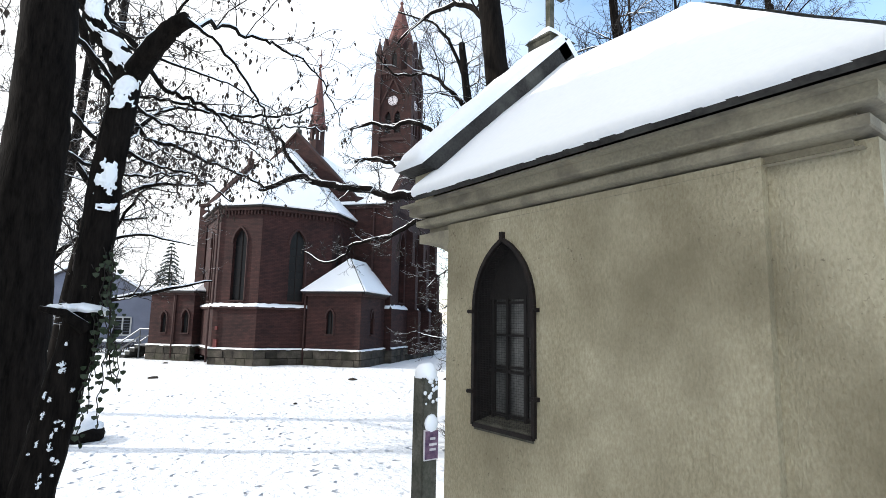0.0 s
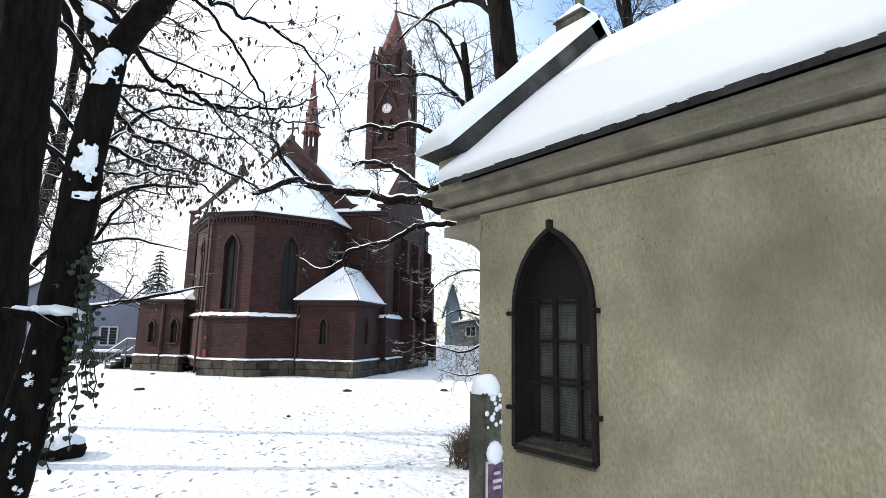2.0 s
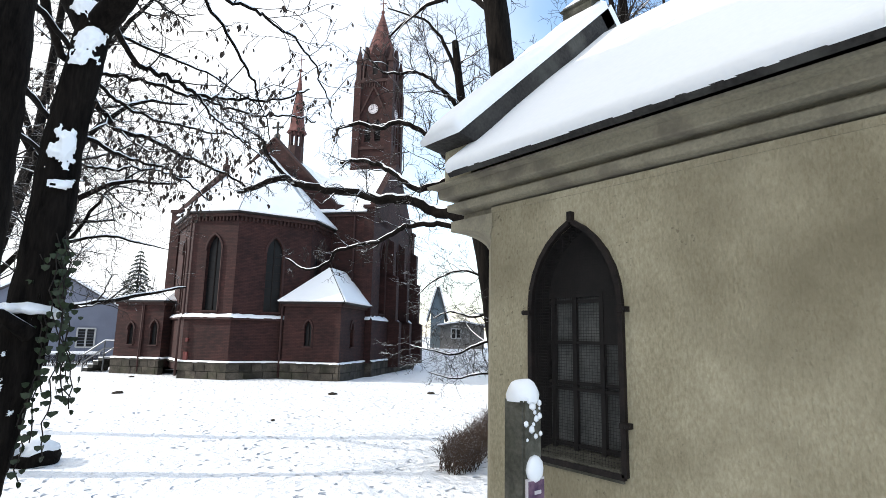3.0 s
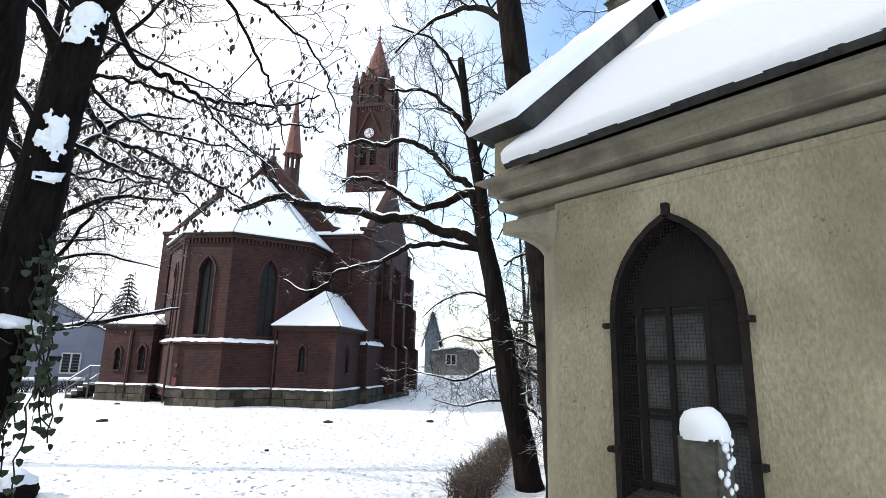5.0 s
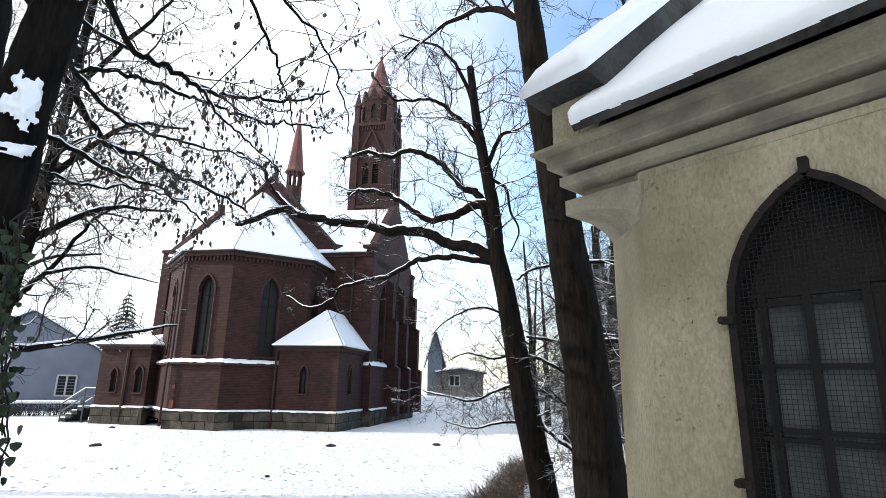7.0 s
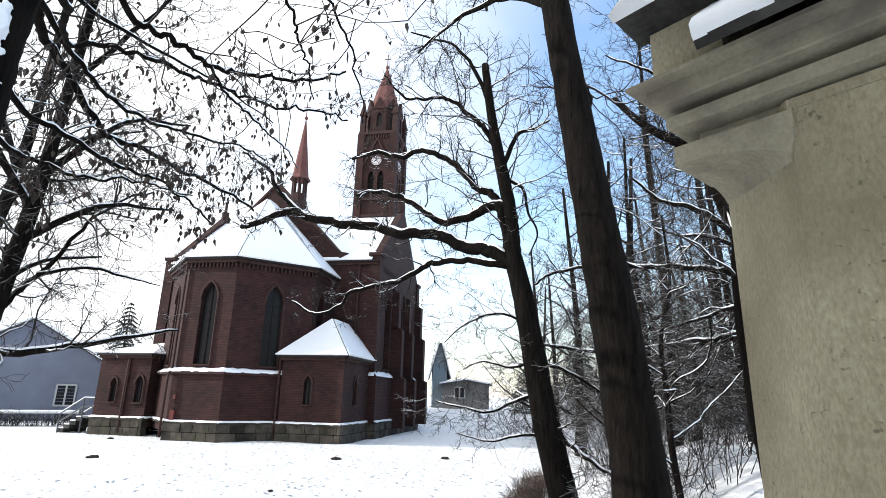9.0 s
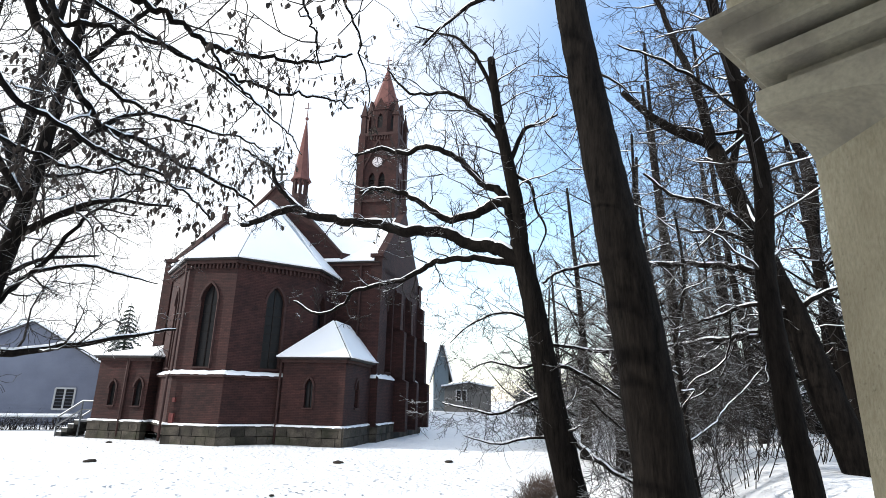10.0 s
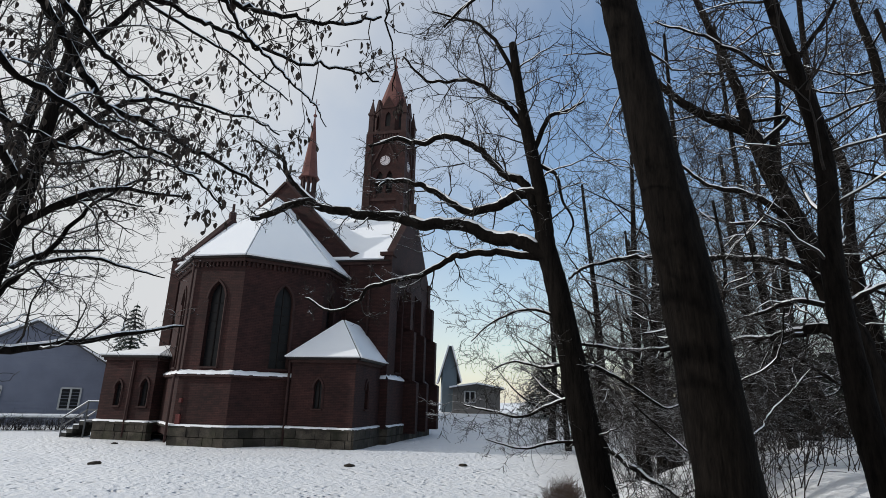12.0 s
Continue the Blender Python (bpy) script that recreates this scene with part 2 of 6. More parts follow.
# the siding's grey-blue is distance haze and shade painted into its tones
M_SIDING = material("haze_tinted_siding", ((0.15, 0.165, 0.22), (0.2, 0.22, 0.28)), 0.8, 0.7, 0.2)
M_WHITE = material("white_paint", ((0.4, 0.4, 0.4), (0.5, 0.5, 0.49)), 3.0, 0.5, 0.1)
M_METAL = material("galvanised_steel", ((0.07, 0.072, 0.075), (0.14, 0.145, 0.15)), 6.0, 0.45, 0.1, metal=0.7)
M_GREY = material("grey_far_render", ((0.13, 0.125, 0.115), (0.2, 0.19, 0.18)), 0.6, 0.9, 0.2)
M_BLUEGREY = material("blue_grey_far_render", ((0.13, 0.17, 0.2), (0.18, 0.23, 0.27)), 0.6, 0.9, 0.2)
M_SOIL = material("dark_soil", ((0.02, 0.016, 0.012), (0.05, 0.04, 0.03)), 20.0, 0.95, 0.6)
M_POSTER = material("faded_violet_notice", ((0.06, 0.03, 0.07), (0.2, 0.12, 0.17)), 30.0, 0.5, 0.0)
M_PAPER = material("notice_paper", ((0.5, 0.46, 0.48), (0.65, 0.6, 0.6)), 30.0, 0.6, 0.0)
M_REDBOX = material("red_enamel", ((0.1, 0.025, 0.022), (0.16, 0.04, 0.035)), 8.0, 0.5, 0.0)
M_GLASS = bpy.data.materials.new("old_window_glass")
M_GLASS.use_nodes = True
M_GLASS.node_tree.nodes["Principled BSDF"].inputs["Base Color"].default_value = (0.008, 0.008, 0.009, 1)
M_GLASS.node_tree.nodes["Principled BSDF"].inputs["Specular IOR Level"].default_value = 0.2
M_GLASS.node_tree.nodes["Principled BSDF"].inputs["Roughness"].default_value = 0.35
M_FROST = material("dusty_grey_pane", ((0.07, 0.073, 0.072), (0.14, 0.142, 0.136)), 5.0, 0.2, 0.0, spec=0.5)


# ---- building helpers ----
def thing(name, loc, label, category, group="", kind=""):
    e = new(name)
    e.location = Vector(loc) * K
    return tagged(e, label, category, group, kind)


def base_of(ob):
    while ob.parent:
        ob = ob.parent
    return ob.location


def part(name, bm, mat, parent=None, label="", uv=False, smooth=False):
    """Links a bmesh, given in plan units, as one mesh in metres."""
    me = bpy.data.meshes.new(name)
    bm.normal_update()
    if uv:
        lay = bm.loops.layers.uv.new("UVMap")
        for f in bm.faces:
            nn = f.normal
            t = Vector((-nn.y, nn.x, 0))
            t = t.normalized() if abs(nn.z) < 0.8 and t.length > 1e-6 else None
            for lp in f.loops:
                c = lp.vert.co * K
                lp[lay].uv = (c.dot(t), c.z) if t else (c.x, c.y)
    o = base_of(parent) if parent else Vector((0, 0, 0))
    for v in bm.verts:
        v.co = v.co * K - o
    bm.to_mesh(me)
    bm.free()
    me.materials.append(mat)
    if smooth:
        me.shade_smooth()
    ob = new(name, me)
    ob.parent = parent
    if label:
        ob["label"] = label
    return ob


def raw_part(name, verts, faces, mat, parent=None, label="", smooth=False):
    """The same from arrays, for large meshes."""
    o = np.array(base_of(parent)) if parent else np.zeros(3)
    me = bpy.data.meshes.new(name)
    me.from_pydata((np.asarray(verts, float).reshape(-1, 3) * K - o).tolist(), [], faces)
    me.materials.append(mat)
    if smooth:
        me.shade_smooth()
    ob = new(name, me)
    ob.parent = parent
    if label:
        ob["label"] = label
    return ob


def solid(bm, ring_a, ring_b):
    """A closed body between two rings of as many points."""
    a, b = [bm.verts.new(p) for p in ring_a], [bm.verts.new(p) for p in ring_b]
    n = len(a)
    bm.faces.new(a[::-1])
    bm.faces.new(b)
    for i in range(n):
        bm.faces.new((a[i], a[(i + 1) % n], b[(i + 1) % n], b[i]))


def block(bm, x0, x1, y0, y1, z0, z1):
    solid(bm, [(x0, y0, z0), (x1, y0, z0), (x1, y1, z0), (x0, y1, z0)], [(x0, y0, z1), (x1, y0, z1), (x1, y1, z1), (x0, y1, z1)])


def bar(bm, a, b, w, h=None):
    """A square bar from a to b."""
    a, b = Vector(a), Vector(b)
    d = (b - a).normalized()
    s = d.cross(Vector((0, 0, 1)))
    s = s.normalized() if s.length > 1e-3 else Vector((1, 0, 0))
    u = s.cross(d) * (h or w) / 2
    s = s * w / 2
    solid(bm, [a - s - u, a + s - u, a + s + u, a - s + u], [b - s - u, b + s - u, b + s + u, b - s + u])


def arch_points(hw, spring, apex, n=6):
    """Right half of a pointed arch, from the springing to the apex, as offsets across and heights."""
    h = apex - spring
    rad = (hw * hw + h * h) / (2 * hw)
    a1 = math.asin(min(1, h / rad))
    return [(hw - rad + rad * math.cos(a1 * i / n), spring + rad * math.sin(a1 * i / n)) for i in range(n + 1)]


def arch_ring(cx, hw, zb, spring, apex, n=6):
    r = arch_points(hw, spring, apex, n)
    return [(cx - hw, zb), (cx + hw, zb)] + [(cx + x, z) for x, z in r] + [(cx - x, z) for x, z in r[-2::-1]]


def wall_with_arch(bm, at, w0, w1, z0, z1, arch, depth):
    """A wall panel from w0 to w1 with one arched opening; at(w, z, d) gives the place, d metres behind the face."""
    cx, hw, zb, spring, apex = arch
    r = arch_points(hw, spring, apex)
    left = [(w0, z0), (cx, z0), (cx, zb), (cx - hw, zb)] + [(cx - x, z) for x, z in r] + [(cx, z1), (w0, z1)]
    right = [(cx, z0), (w1, z0), (w1, z1), (cx, z1)] + [(cx + x, z) for x, z in r[::-1]] + [(cx + hw, zb), (cx, zb)]
    for ring in (left, right):
        bm.faces.new([bm.verts.new(at(w, z, 0)) for w, z in ring])
    ring = arch_ring(cx, hw, zb, spring, apex)
    for i in range(len(ring)):
        (a, b), (c, d) = ring[i], ring[(i + 1) % len(ring)]
        bm.faces.new([bm.verts.new(at(a, b, 0)), bm.verts.new(at(a, b, depth)), bm.verts.new(at(c, d, depth)), bm.verts.new(at(c, d, 0))])


def arch_pane(bm, at, arch, depth):
    bm.faces.new([bm.verts.new(at(w, z, depth)) for w, z in arch_ring(*arch)])


# ---- ground ----
def ease(a, b, x):
    s = min(1, max(0, (x - a) / (b - a)))
    return s * s * (3 - 2 * s)


def ground_z(x, y):
    lawn = -0.3 * (1 - ease(11, 19, y))
    side = (x - 7.5) * 0.7 - (y - 9) * 0.71
    bank = 1.2 * ease(0.6, 4.0, side) * (1 - ease(4, 9, x * 0.7 + y * 0.71 - 11.6) * (1 - ease(3.5, 7.0, side)))
    mound = 0.85 * (1 - ease(2.2, 5.5, math.hypot(x - 2.4, y - 1.8)))
    rise = 0.9 * ease(36, 46, x * 0.63 + y * 0.77)
    rough = 0.05 * noise.noise((x * 0.35, y * 0.35, 3)) + 0.018 * noise.noise((x * 1.7, y * 1.7, 9))
    return lawn + rise + max(bank, mound) + (rough if x > -60 and y < 80 else 0) - 0.01


def ground_sheet():
    xs = np.concatenate([-np.geomspace(400, 8, 26), np.arange(-7.6, 24, 0.2), np.geomspace(24, 500, 36)])
    ys = np.concatenate([-np.geomspace(300, 6, 24), np.arange(-5.8, 32, 0.2), np.geomspace(32, 500, 36)])
    verts = [(x, y, ground_z(x, y)) for y in ys for x in xs]
    nx = len(xs)
    faces = [(j * nx + i, j * nx + i + 1, (j + 1) * nx + i + 1, (j + 1) * nx + i) for j in range(len(ys) - 1) for i in range(nx - 1)]
    tagged(raw_part("ground", verts, faces, M_GROUND, smooth=True), "trodden white snow lawn with many shallow footprints", "ground", kind="structure")


ground_sheet()

# ---- church ----
CA = radians(39.3)
CU, CV = Vector((math.cos(CA), math.sin(CA), 0)), Vector((math.sin(CA), -math.cos(CA), 0))
CO = Vector((8.07, 23.95, 0))


def cw(u, v, z):
    return CO + CU * u + CV * v + Vector((0, 0, z))


church = thing("church", cw(0, -1.2, 0), "dark red brick gothic church with snow on its steep roofs", "church")
AX = -1.2  # the church's axis


def along(p, q):
    """Places on the wall from p to q (u, v): w along it, d behind its face (the face is to the right of the way)."""
    p, q = Vector((*p, 0)), Vector((*q, 0))
    d = (q - p).normalized()
    nrm = Vector((d.y, -d.x, 0))
    return lambda w, z, dep: cw(p.x + d.x * w + nrm.x * dep, p.y + d.y * w + nrm.y * dep, z), (q - p).length


def church_wall(name, p, q, z0, z1, arches=(), depth=0.22, mullions=True):
    at, length = along(p, q)
    bm = bmesh.new()
    cuts = [0.0] + [(arches[i][0] + arches[i + 1][0]) / 2 for i in range(len(arches) - 1)] + [length]
    for i, a in enumerate(arches):
        wall_with_arch(bm, at, cuts[i], cuts[i + 1], z0, z1, a, depth)
    if not arches:
        bm.faces.new([bm.verts.new(at(w, z, 0)) for w, z in ((0, z0), (length, z0), (length, z1), (0, z1))])
    bmesh.ops.remove_doubles(bm, verts=bm.verts[:], dist=1e-4)
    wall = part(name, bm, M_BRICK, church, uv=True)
    for cx, hw, zb, spring, apex in arches:
        bm = bmesh.new()
        arch_pane(bm, at, (cx, hw, zb, spring, apex), depth - 0.03)
        win = part("window", bm, M_GLASS, church, "dark leaded pointed-arch glass")
        bm = bmesh.new()
        if mullions:
            bar(bm, at(cx, zb, depth - 0.05), at(cx, apex - 0.03, depth - 0.05), 0.035)
            z = zb + 0.3
            while z < spring + 0.1:
                bar(bm, at(cx - hw, z, depth - 0.05), at(cx + hw, z, depth - 0.05), 0.02)
                z += 0.34
        bar(bm, at(cx - hw, zb + 0.015, depth - 0.06), at(cx + hw, zb + 0.015, depth - 0.06), 0.03)
        part("glazing_bar", bm, M_IRON, win)
        bm = bmesh.new()
        pts = arch_ring(cx, hw + 0.04, zb, spring, apex + 0.05)[1:]
        for a, b in zip(pts, pts[1:]):
            bar(bm, at(a[0], a[1], -0.015), at(b[0], b[1], -0.015), 0.07, 0.07)
        part("arch_moulding", bm, M_BRICK_TRIM, win)
        bm = bmesh.new()
        bar(bm, at(cx - hw - 0.05, zb - 0.03, -0.02), at(cx + hw + 0.05, zb - 0.03, -0.02), 0.1, 0.05)
        part("sill", bm, M_BRICK_TRIM, win)
    return wall


def course(name, pts, z0, z1, out, mat, closed=False, label=""):
    """A projecting band along the wall line pts (u, v)."""
    bm = bmesh.new()
    for p, q in zip(pts, pts[1:]):
        at, length = along(p, q)
        e = out * 0.5
        solid(bm, [at(-e, z0, 0.02), at(length + e, z0, 0.02), at(length + e, z0, -out), at(-e, z0, -out)],
              [at(-e, z1, 0.02), at(length + e, z1, 0.02), at(length + e, z1, -out), at(-e, z1, -out)])
    return part(name, bm, mat, church, label)


def snow_ledge(pts, z, depth, rise):
    """Snow lying on a sloping ledge along pts, with an uneven lower edge."""
    bm = bmesh.new()
    rg = random.Random(int(z * 100) + len(pts))
    for p, q in zip(pts, pts[1:]):
        at, length = along(p, q)
        n = max(3, int(length / 0.16))
        rows = []
        for i in range(n + 1):
            w = -depth * 0.4 + (length + depth * 0.8) * i / n
            k = rg.uniform(0.85, 1.1)
            rows.append([bm.verts.new(at(w, z - 0.01, -depth * k)), bm.verts.new(at(w, z + 0.045, -depth * k)),
                         bm.verts.new(at(w, z + 0.05 + rise * 0.6 * k, -depth * 0.5)), bm.verts.new(at(w, z + 0.05 + rise * rg.uniform(0.8, 1.25), 0.0))])
        for a, b in zip(rows, rows[1:]):
            for j in range(3):
                bm.faces.new((a[j], b[j], b[j + 1], a[j + 1]))
        bm.faces.new(rows[0])
        bm.faces.new(rows[-1][::-1])
    return part("ledge_snow", bm, M_SNOW, church, "fresh snow lying on the ledge", smooth=True)


def slab(name, quad, thick, mat, label="", up=None):
    """A roof slope or snow cover of some thickness over a polygon."""
    bm = bmesh.new()
    p = [Vector(a) for a in quad]
    nrm = (p[1] - p[0]).cross(p[2] - p[0]).normalized()
    if nrm.z < 0:
        p, nrm = p[::-1], -nrm
    solid(bm, p, [a + nrm * thick for a in p])
    return part(name, bm, mat, church, label)


def snow_slab(quad, low=0.015, thick=0.06):
    p = [Vector(a) for a in quad]
    nrm = (p[1] - p[0]).cross(p[2] - p[0]).normalized()
    if nrm.z < 0:
        nrm = -nrm
    return slab("roof_snow", [a + nrm * low for a in p], thick, M_SNOW, "smooth snow cover on the roof")


HW = 1.02  # half of the apse's end face
apse_line = [(5.0, AX - 3.3), (2.2, AX - 3.3), (0.06, AX - HW), (0.06, AX + HW), (2.2, AX + 3.3), (5.0, AX + 3.3)]


def offset_line(pts, out):
    res = []
    for i, p in enumerate(pts):
        ns = []
        for a, b in ((i - 1, i), (i, i + 1)):
            if 0 <= a and b < len(pts):
                d = (Vector(pts[b]) - Vector(pts[a])).normalized()
                ns.append(Vector((-d.y, d.x)))
        m = sum(ns, Vector((0, 0)))
        m = m / m.length_squared * (1 if len(ns) == 1 else 2) if len(ns) == 2 else ns[0]
        res.append((p[0] + m.x * out, p[1] + m.y * out))
    return res


EAVE = 6.72
upper, lower, foot = apse_line, offset_line(apse_line, 0.07), offset_line(apse_line, 0.2)
for i, (p, q) in enumerate(zip(upper, upper[1:])):
    length = (Vector(q) - Vector(p)).length
    mid = length / 2
    church_wall("apse_wall", p, q, 2.4, EAVE, ((mid, 0.34, 2.72, 5.2, 5.85),) if 1 <= i <= 3 else ((0.75, 0.32, 2.72, 5.2, 5.85),) if i == 4 else ())
for p, q in zip(lower, lower[1:]):
    church_wall("apse_base_wall", p, q, 0.3, 2.45)
snow_ledge(upper, 2.44, 0.2, 0.1)
course("ledge", upper, 2.36, 2.45, 0.19, M_BRICK_TRIM)
course("plinth_cap", lower, 0.58, 0.66, 0.1, M_STONE)
snow_ledge(lower, 0.655, 0.1, 0.02)
course("eave_cornice", upper, EAVE - 0.12, EAVE, 0.16, M_BRICK_TRIM)
course("eave_gutter", upper, EAVE, EAVE + 0.06, 0.24, M_IRON)


def dentils(pts, z0, z1):
    bm = bmesh.new()
    for p, q in zip(pts, pts[1:]):
        at, length = along(p, q)
        w = 0.06
        while w < length:
            solid(bm, [at(w, z0, 0.01), at(w + 0.07, z0, 0.01), at(w + 0.07, z0, -0.09), at(w, z0, -0.09)],
                  [at(w, z1, 0.01), at(w + 0.07, z1, 0.01), at(w + 0.07, z1, -0.09), at(w, z1, -0.09)])
            w += 0.16
    return tagged(part("dentil_frieze", bm, M_BRICK_TRIM, church, "row of small brick corbels under the eaves"), kind="stuff")


dentils(upper, EAVE - 0.3, EAVE - 0.12)

# roof of the apse: facets up to one point on the ridge
tip = cw(3.5, AX, 10.45)
rim = [cw(u, v, EAVE + 0.05) for u, v in offset_line(apse_line, 0.22)]
for i in range(5):
    tri = [rim[i], rim[i + 1], tip] if 0 < i < 4 else [rim[i], rim[i + 1], tip, cw(5.0, AX, 10.45)] if i == 4 else [rim[i], rim[i + 1], tip, cw(5.0, AX, 10.45)]
    slab("roof", tri, 0.05, M_SLATE)
    snow_slab(tri, 0.05, 0.06)

# nave with its stepped gable, transept, tower
GU, GH = 4.25, 3.45


def gable_wall(u, v_mid, half, z_eave, z_top, thick, name="gable"):
    bm = bmesh.new()
    ring = [(v_mid - half, 2.0), (v_mid + half, 2.0), (v_mid + half, z_eave), (v_mid, z_top), (v_mid - half, z_eave)]
    solid(bm, [cw(u, v, z) for v, z in ring], [cw(u + thick, v, z) for v, z in ring])
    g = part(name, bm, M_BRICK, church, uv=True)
    for s in (-1, 1):
        bm = bmesh.new()
        a, b = Vector((v_mid + s * (half + 0.12), z_eave - 0.1)), Vector((v_mid, z_top + 0.02))
        d = (b - a).normalized()
        n = Vector((-d.y, d.x)) * (1 if s > 0 else -1)
        n = n if n.y > 0 else -n
        ring = [a, b, b + n * 0.1, a + n * 0.1]
        solid(bm, [cw(u - 0.06, p.x, p.y) for p in ring], [cw(u + thick + 0.04, p.x, p.y) for p in ring])
        part("coping", bm, M_BRICK_TRIM, g)
        bm = bmesh.new()
        block_at = cw(u + thick / 2, v_mid + s * (half + 0.05), z_eave - 0.1)
        block(bm, block_at.x - 0.22, block_at.x + 0.22, block_at.y - 0.22, block_at.y + 0.22, block_at.z - 0.3, block_at.z + 0.22)
        part("kneeler", bm, M_BRICK_TRIM, g)
    return g


east = gable_wall(GU, AX, GH, 7.95, 11.55, 0.4)
bm = bmesh.new()
at, _ = along((GU - 0.004, AX), (GU - 0.004, AX + 1))
arch_pane(bm, at, (0.0, 0.16, 9.7, 10.2, 10.45), -0.005)
part("blind_window", bm, M_GLASS, east)
bm = bmesh.new()
c = cw(GU + 0.2, AX, 11.6)
block(bm, c.x - 0.12, c.x + 0.12, c.y - 0.12, c.y + 0.12, c.z - 0.05, c.z + 0.25)
bar(bm, c + Vector((0, 0, 0.2)), c + Vector((0, 0, 0.95)), 0.08)
bar(bm, c + Vector((0, 0, 0.65)) - CV * 0.25, c + Vector((0, 0, 0.65)) + CV * 0.25, 0.08)
for dx, dz in ((-0.25, 0.65), (0.25, 0.65), (0, 0.9)):
    bmesh.ops.create_icosphere(bm, subdivisions=1, radius=0.08, matrix=Matrix.Translation(c + CV * dx + Vector((0, 0, dz))))
part("gable_cross", bm, M_COPING, church, "weathered stone cross")
for s in (-1, 1):
    q = [cw(GU + 0.3, AX + s * (GH + 0.15), 7.8), cw(18.8, AX + s * (GH + 0.15), 7.8), cw(18.8, AX, 11.2), cw(GU + 0.3, AX, 11.2)]
    slab("roof", q, 0.06, M_SLATE)
    snow_slab(q, 0.06, 0.06)
church_wall("nave_wall", (11.8, AX + GH), (18.8, AX + GH), 0, 7.85, [(w, 0.4, 3.0, 5.8, 6.6) for w in (1.3, 3.5, 5.7)])
church_wall("nave_wall", (18.8, AX - GH), (4.3, AX - GH), 0, 7.85)

T0, T1, TV = 4.3, 11.9, 5.38
TE, TR = 7.55, 10.9
tm = (T0 + T1) / 2
church_wall("transept_wall", (T0, AX + 2.9), (T0, AX + TV), 0, TE)
church_wall("transept_wall", (T0, AX - TV), (T0, AX - 2.9), 0, TE)
church_wall("transept_wall", (T0, AX + TV), (T1, AX + TV), 2.5, TE, [(w, 0.42, 2.9, 5.6, 6.5) for w in (1.7, 3.8, 5.9)], 0.3)
church_wall("transept_base_wall", (T0 - 0.1, AX + TV + 0.15), (T1 + 0.1, AX + TV + 0.15), 0.3, 2.55)
church_wall("transept_base_wall", (T0 - 0.1, AX + TV - 1.2), (T0 - 0.1, AX + TV + 0.15), 0.3, 2.55)
church_wall("transept_wall", (T1, AX + TV), (T1, AX + 3), 0, TE)
snow_ledge([(T0, AX + TV - 1.2), (T0, AX + TV), (T1 - 0.6, AX + TV)], 2.55, 0.2, 0.14)
course("plinth_cap", [(T0 - 0.1, AX + TV + 0.15), (T1 + 0.1, AX + TV + 0.15)], 0.58, 0.66, 0.1, M_STONE)
snow_ledge([(T0 - 0.1, AX + TV + 0.15), (T1 + 0.1, AX + TV + 0.15)], 0.655, 0.1, 0.02)
course("eave_cornice", [(T0, AX + 2.9), (T0, AX + TV - 0.1)], TE - 0.1, TE + 0.02, 0.12, M_BRICK_TRIM)
course("eave_gutter", [(T0, AX + 2.9), (T0, AX + TV - 0.15)], TE + 0.02, TE + 0.07, 0.2, M_IRON)
for s in (-1, 1):
    bm = bmesh.new()
    v = AX + s * TV
    ring = [(T0, TE - 0.3), (T1, TE - 0.3), (T1, TE + 0.3), (tm, TR + 0.45), (T0, TE + 0.3)]
    solid(bm, [cw(u, v, z) for u, z in ring], [cw(u, v - s * 0.35, z) for u, z in ring])
    g = part("transept_gable", bm, M_BRICK, church, uv=True)
    bm = bmesh.new()
    f = cw(tm, v - s * 0.18, TR + 0.4)
    block(bm, f.x - 0.16, f.x + 0.16, f.y - 0.16, f.y + 0.16, f.z - 0.1, f.z + 0.35)
    bar(bm, f + Vector((0, 0, 0.3)), f + Vector((0, 0, 0.85)), 0.12)
    part("finial", bm, M_BRICK_TRIM, g)
    for u in (T0, T1):
        bm = bmesh.new()
        f = cw(u + (0.16 if u == T0 else -0.16), v - s * 0.18, 0)
        solid(bm, [f + CU * a + CV * b + Vector((0, 0, 2.5 if s > 0 else 0.3)) for a, b in ((-0.25, -0.25), (0.25, -0.25), (0.25, 0.25), (-0.25, 0.25))],
              [f + CU * a + CV * b + Vector((0, 0, TE + 0.3)) for a, b in ((-0.25, -0.25), (0.25, -0.25), (0.25, 0.25), (-0.25, 0.25))])
        solid(bm, [f + CU * a + CV * b + Vector((0, 0, TE + 0.3)) for a, b in ((-0.31, -0.31), (0.31, -0.31), (0.31, 0.31), (-0.31, 0.31))],
              [f + CU * a + CV * b + Vector((0, 0, TE + 0.45)) for a, b in ((-0.31, -0.31), (0.31, -0.31), (0.31, 0.31), (-0.31, 0.31))])
        part("corner_pier", bm, M_BRICK, church, uv=True)
for u_e, u_r in ((T0 - 0.15, tm), (T1 + 0.15, tm)):
    for a, b in ((AX + 0.2, AX + TV - 0.3), (AX - TV + 0.3, AX - 0.2)):
        q = [cw(u_e, a, TE + 0.05), cw(u_e, b, TE + 0.05), cw(u_r, b, TR), cw(u_r, a, TR)]
        slab("roof", q, 0.06, M_SLATE)
        snow_slab(q, 0.06, 0.06)
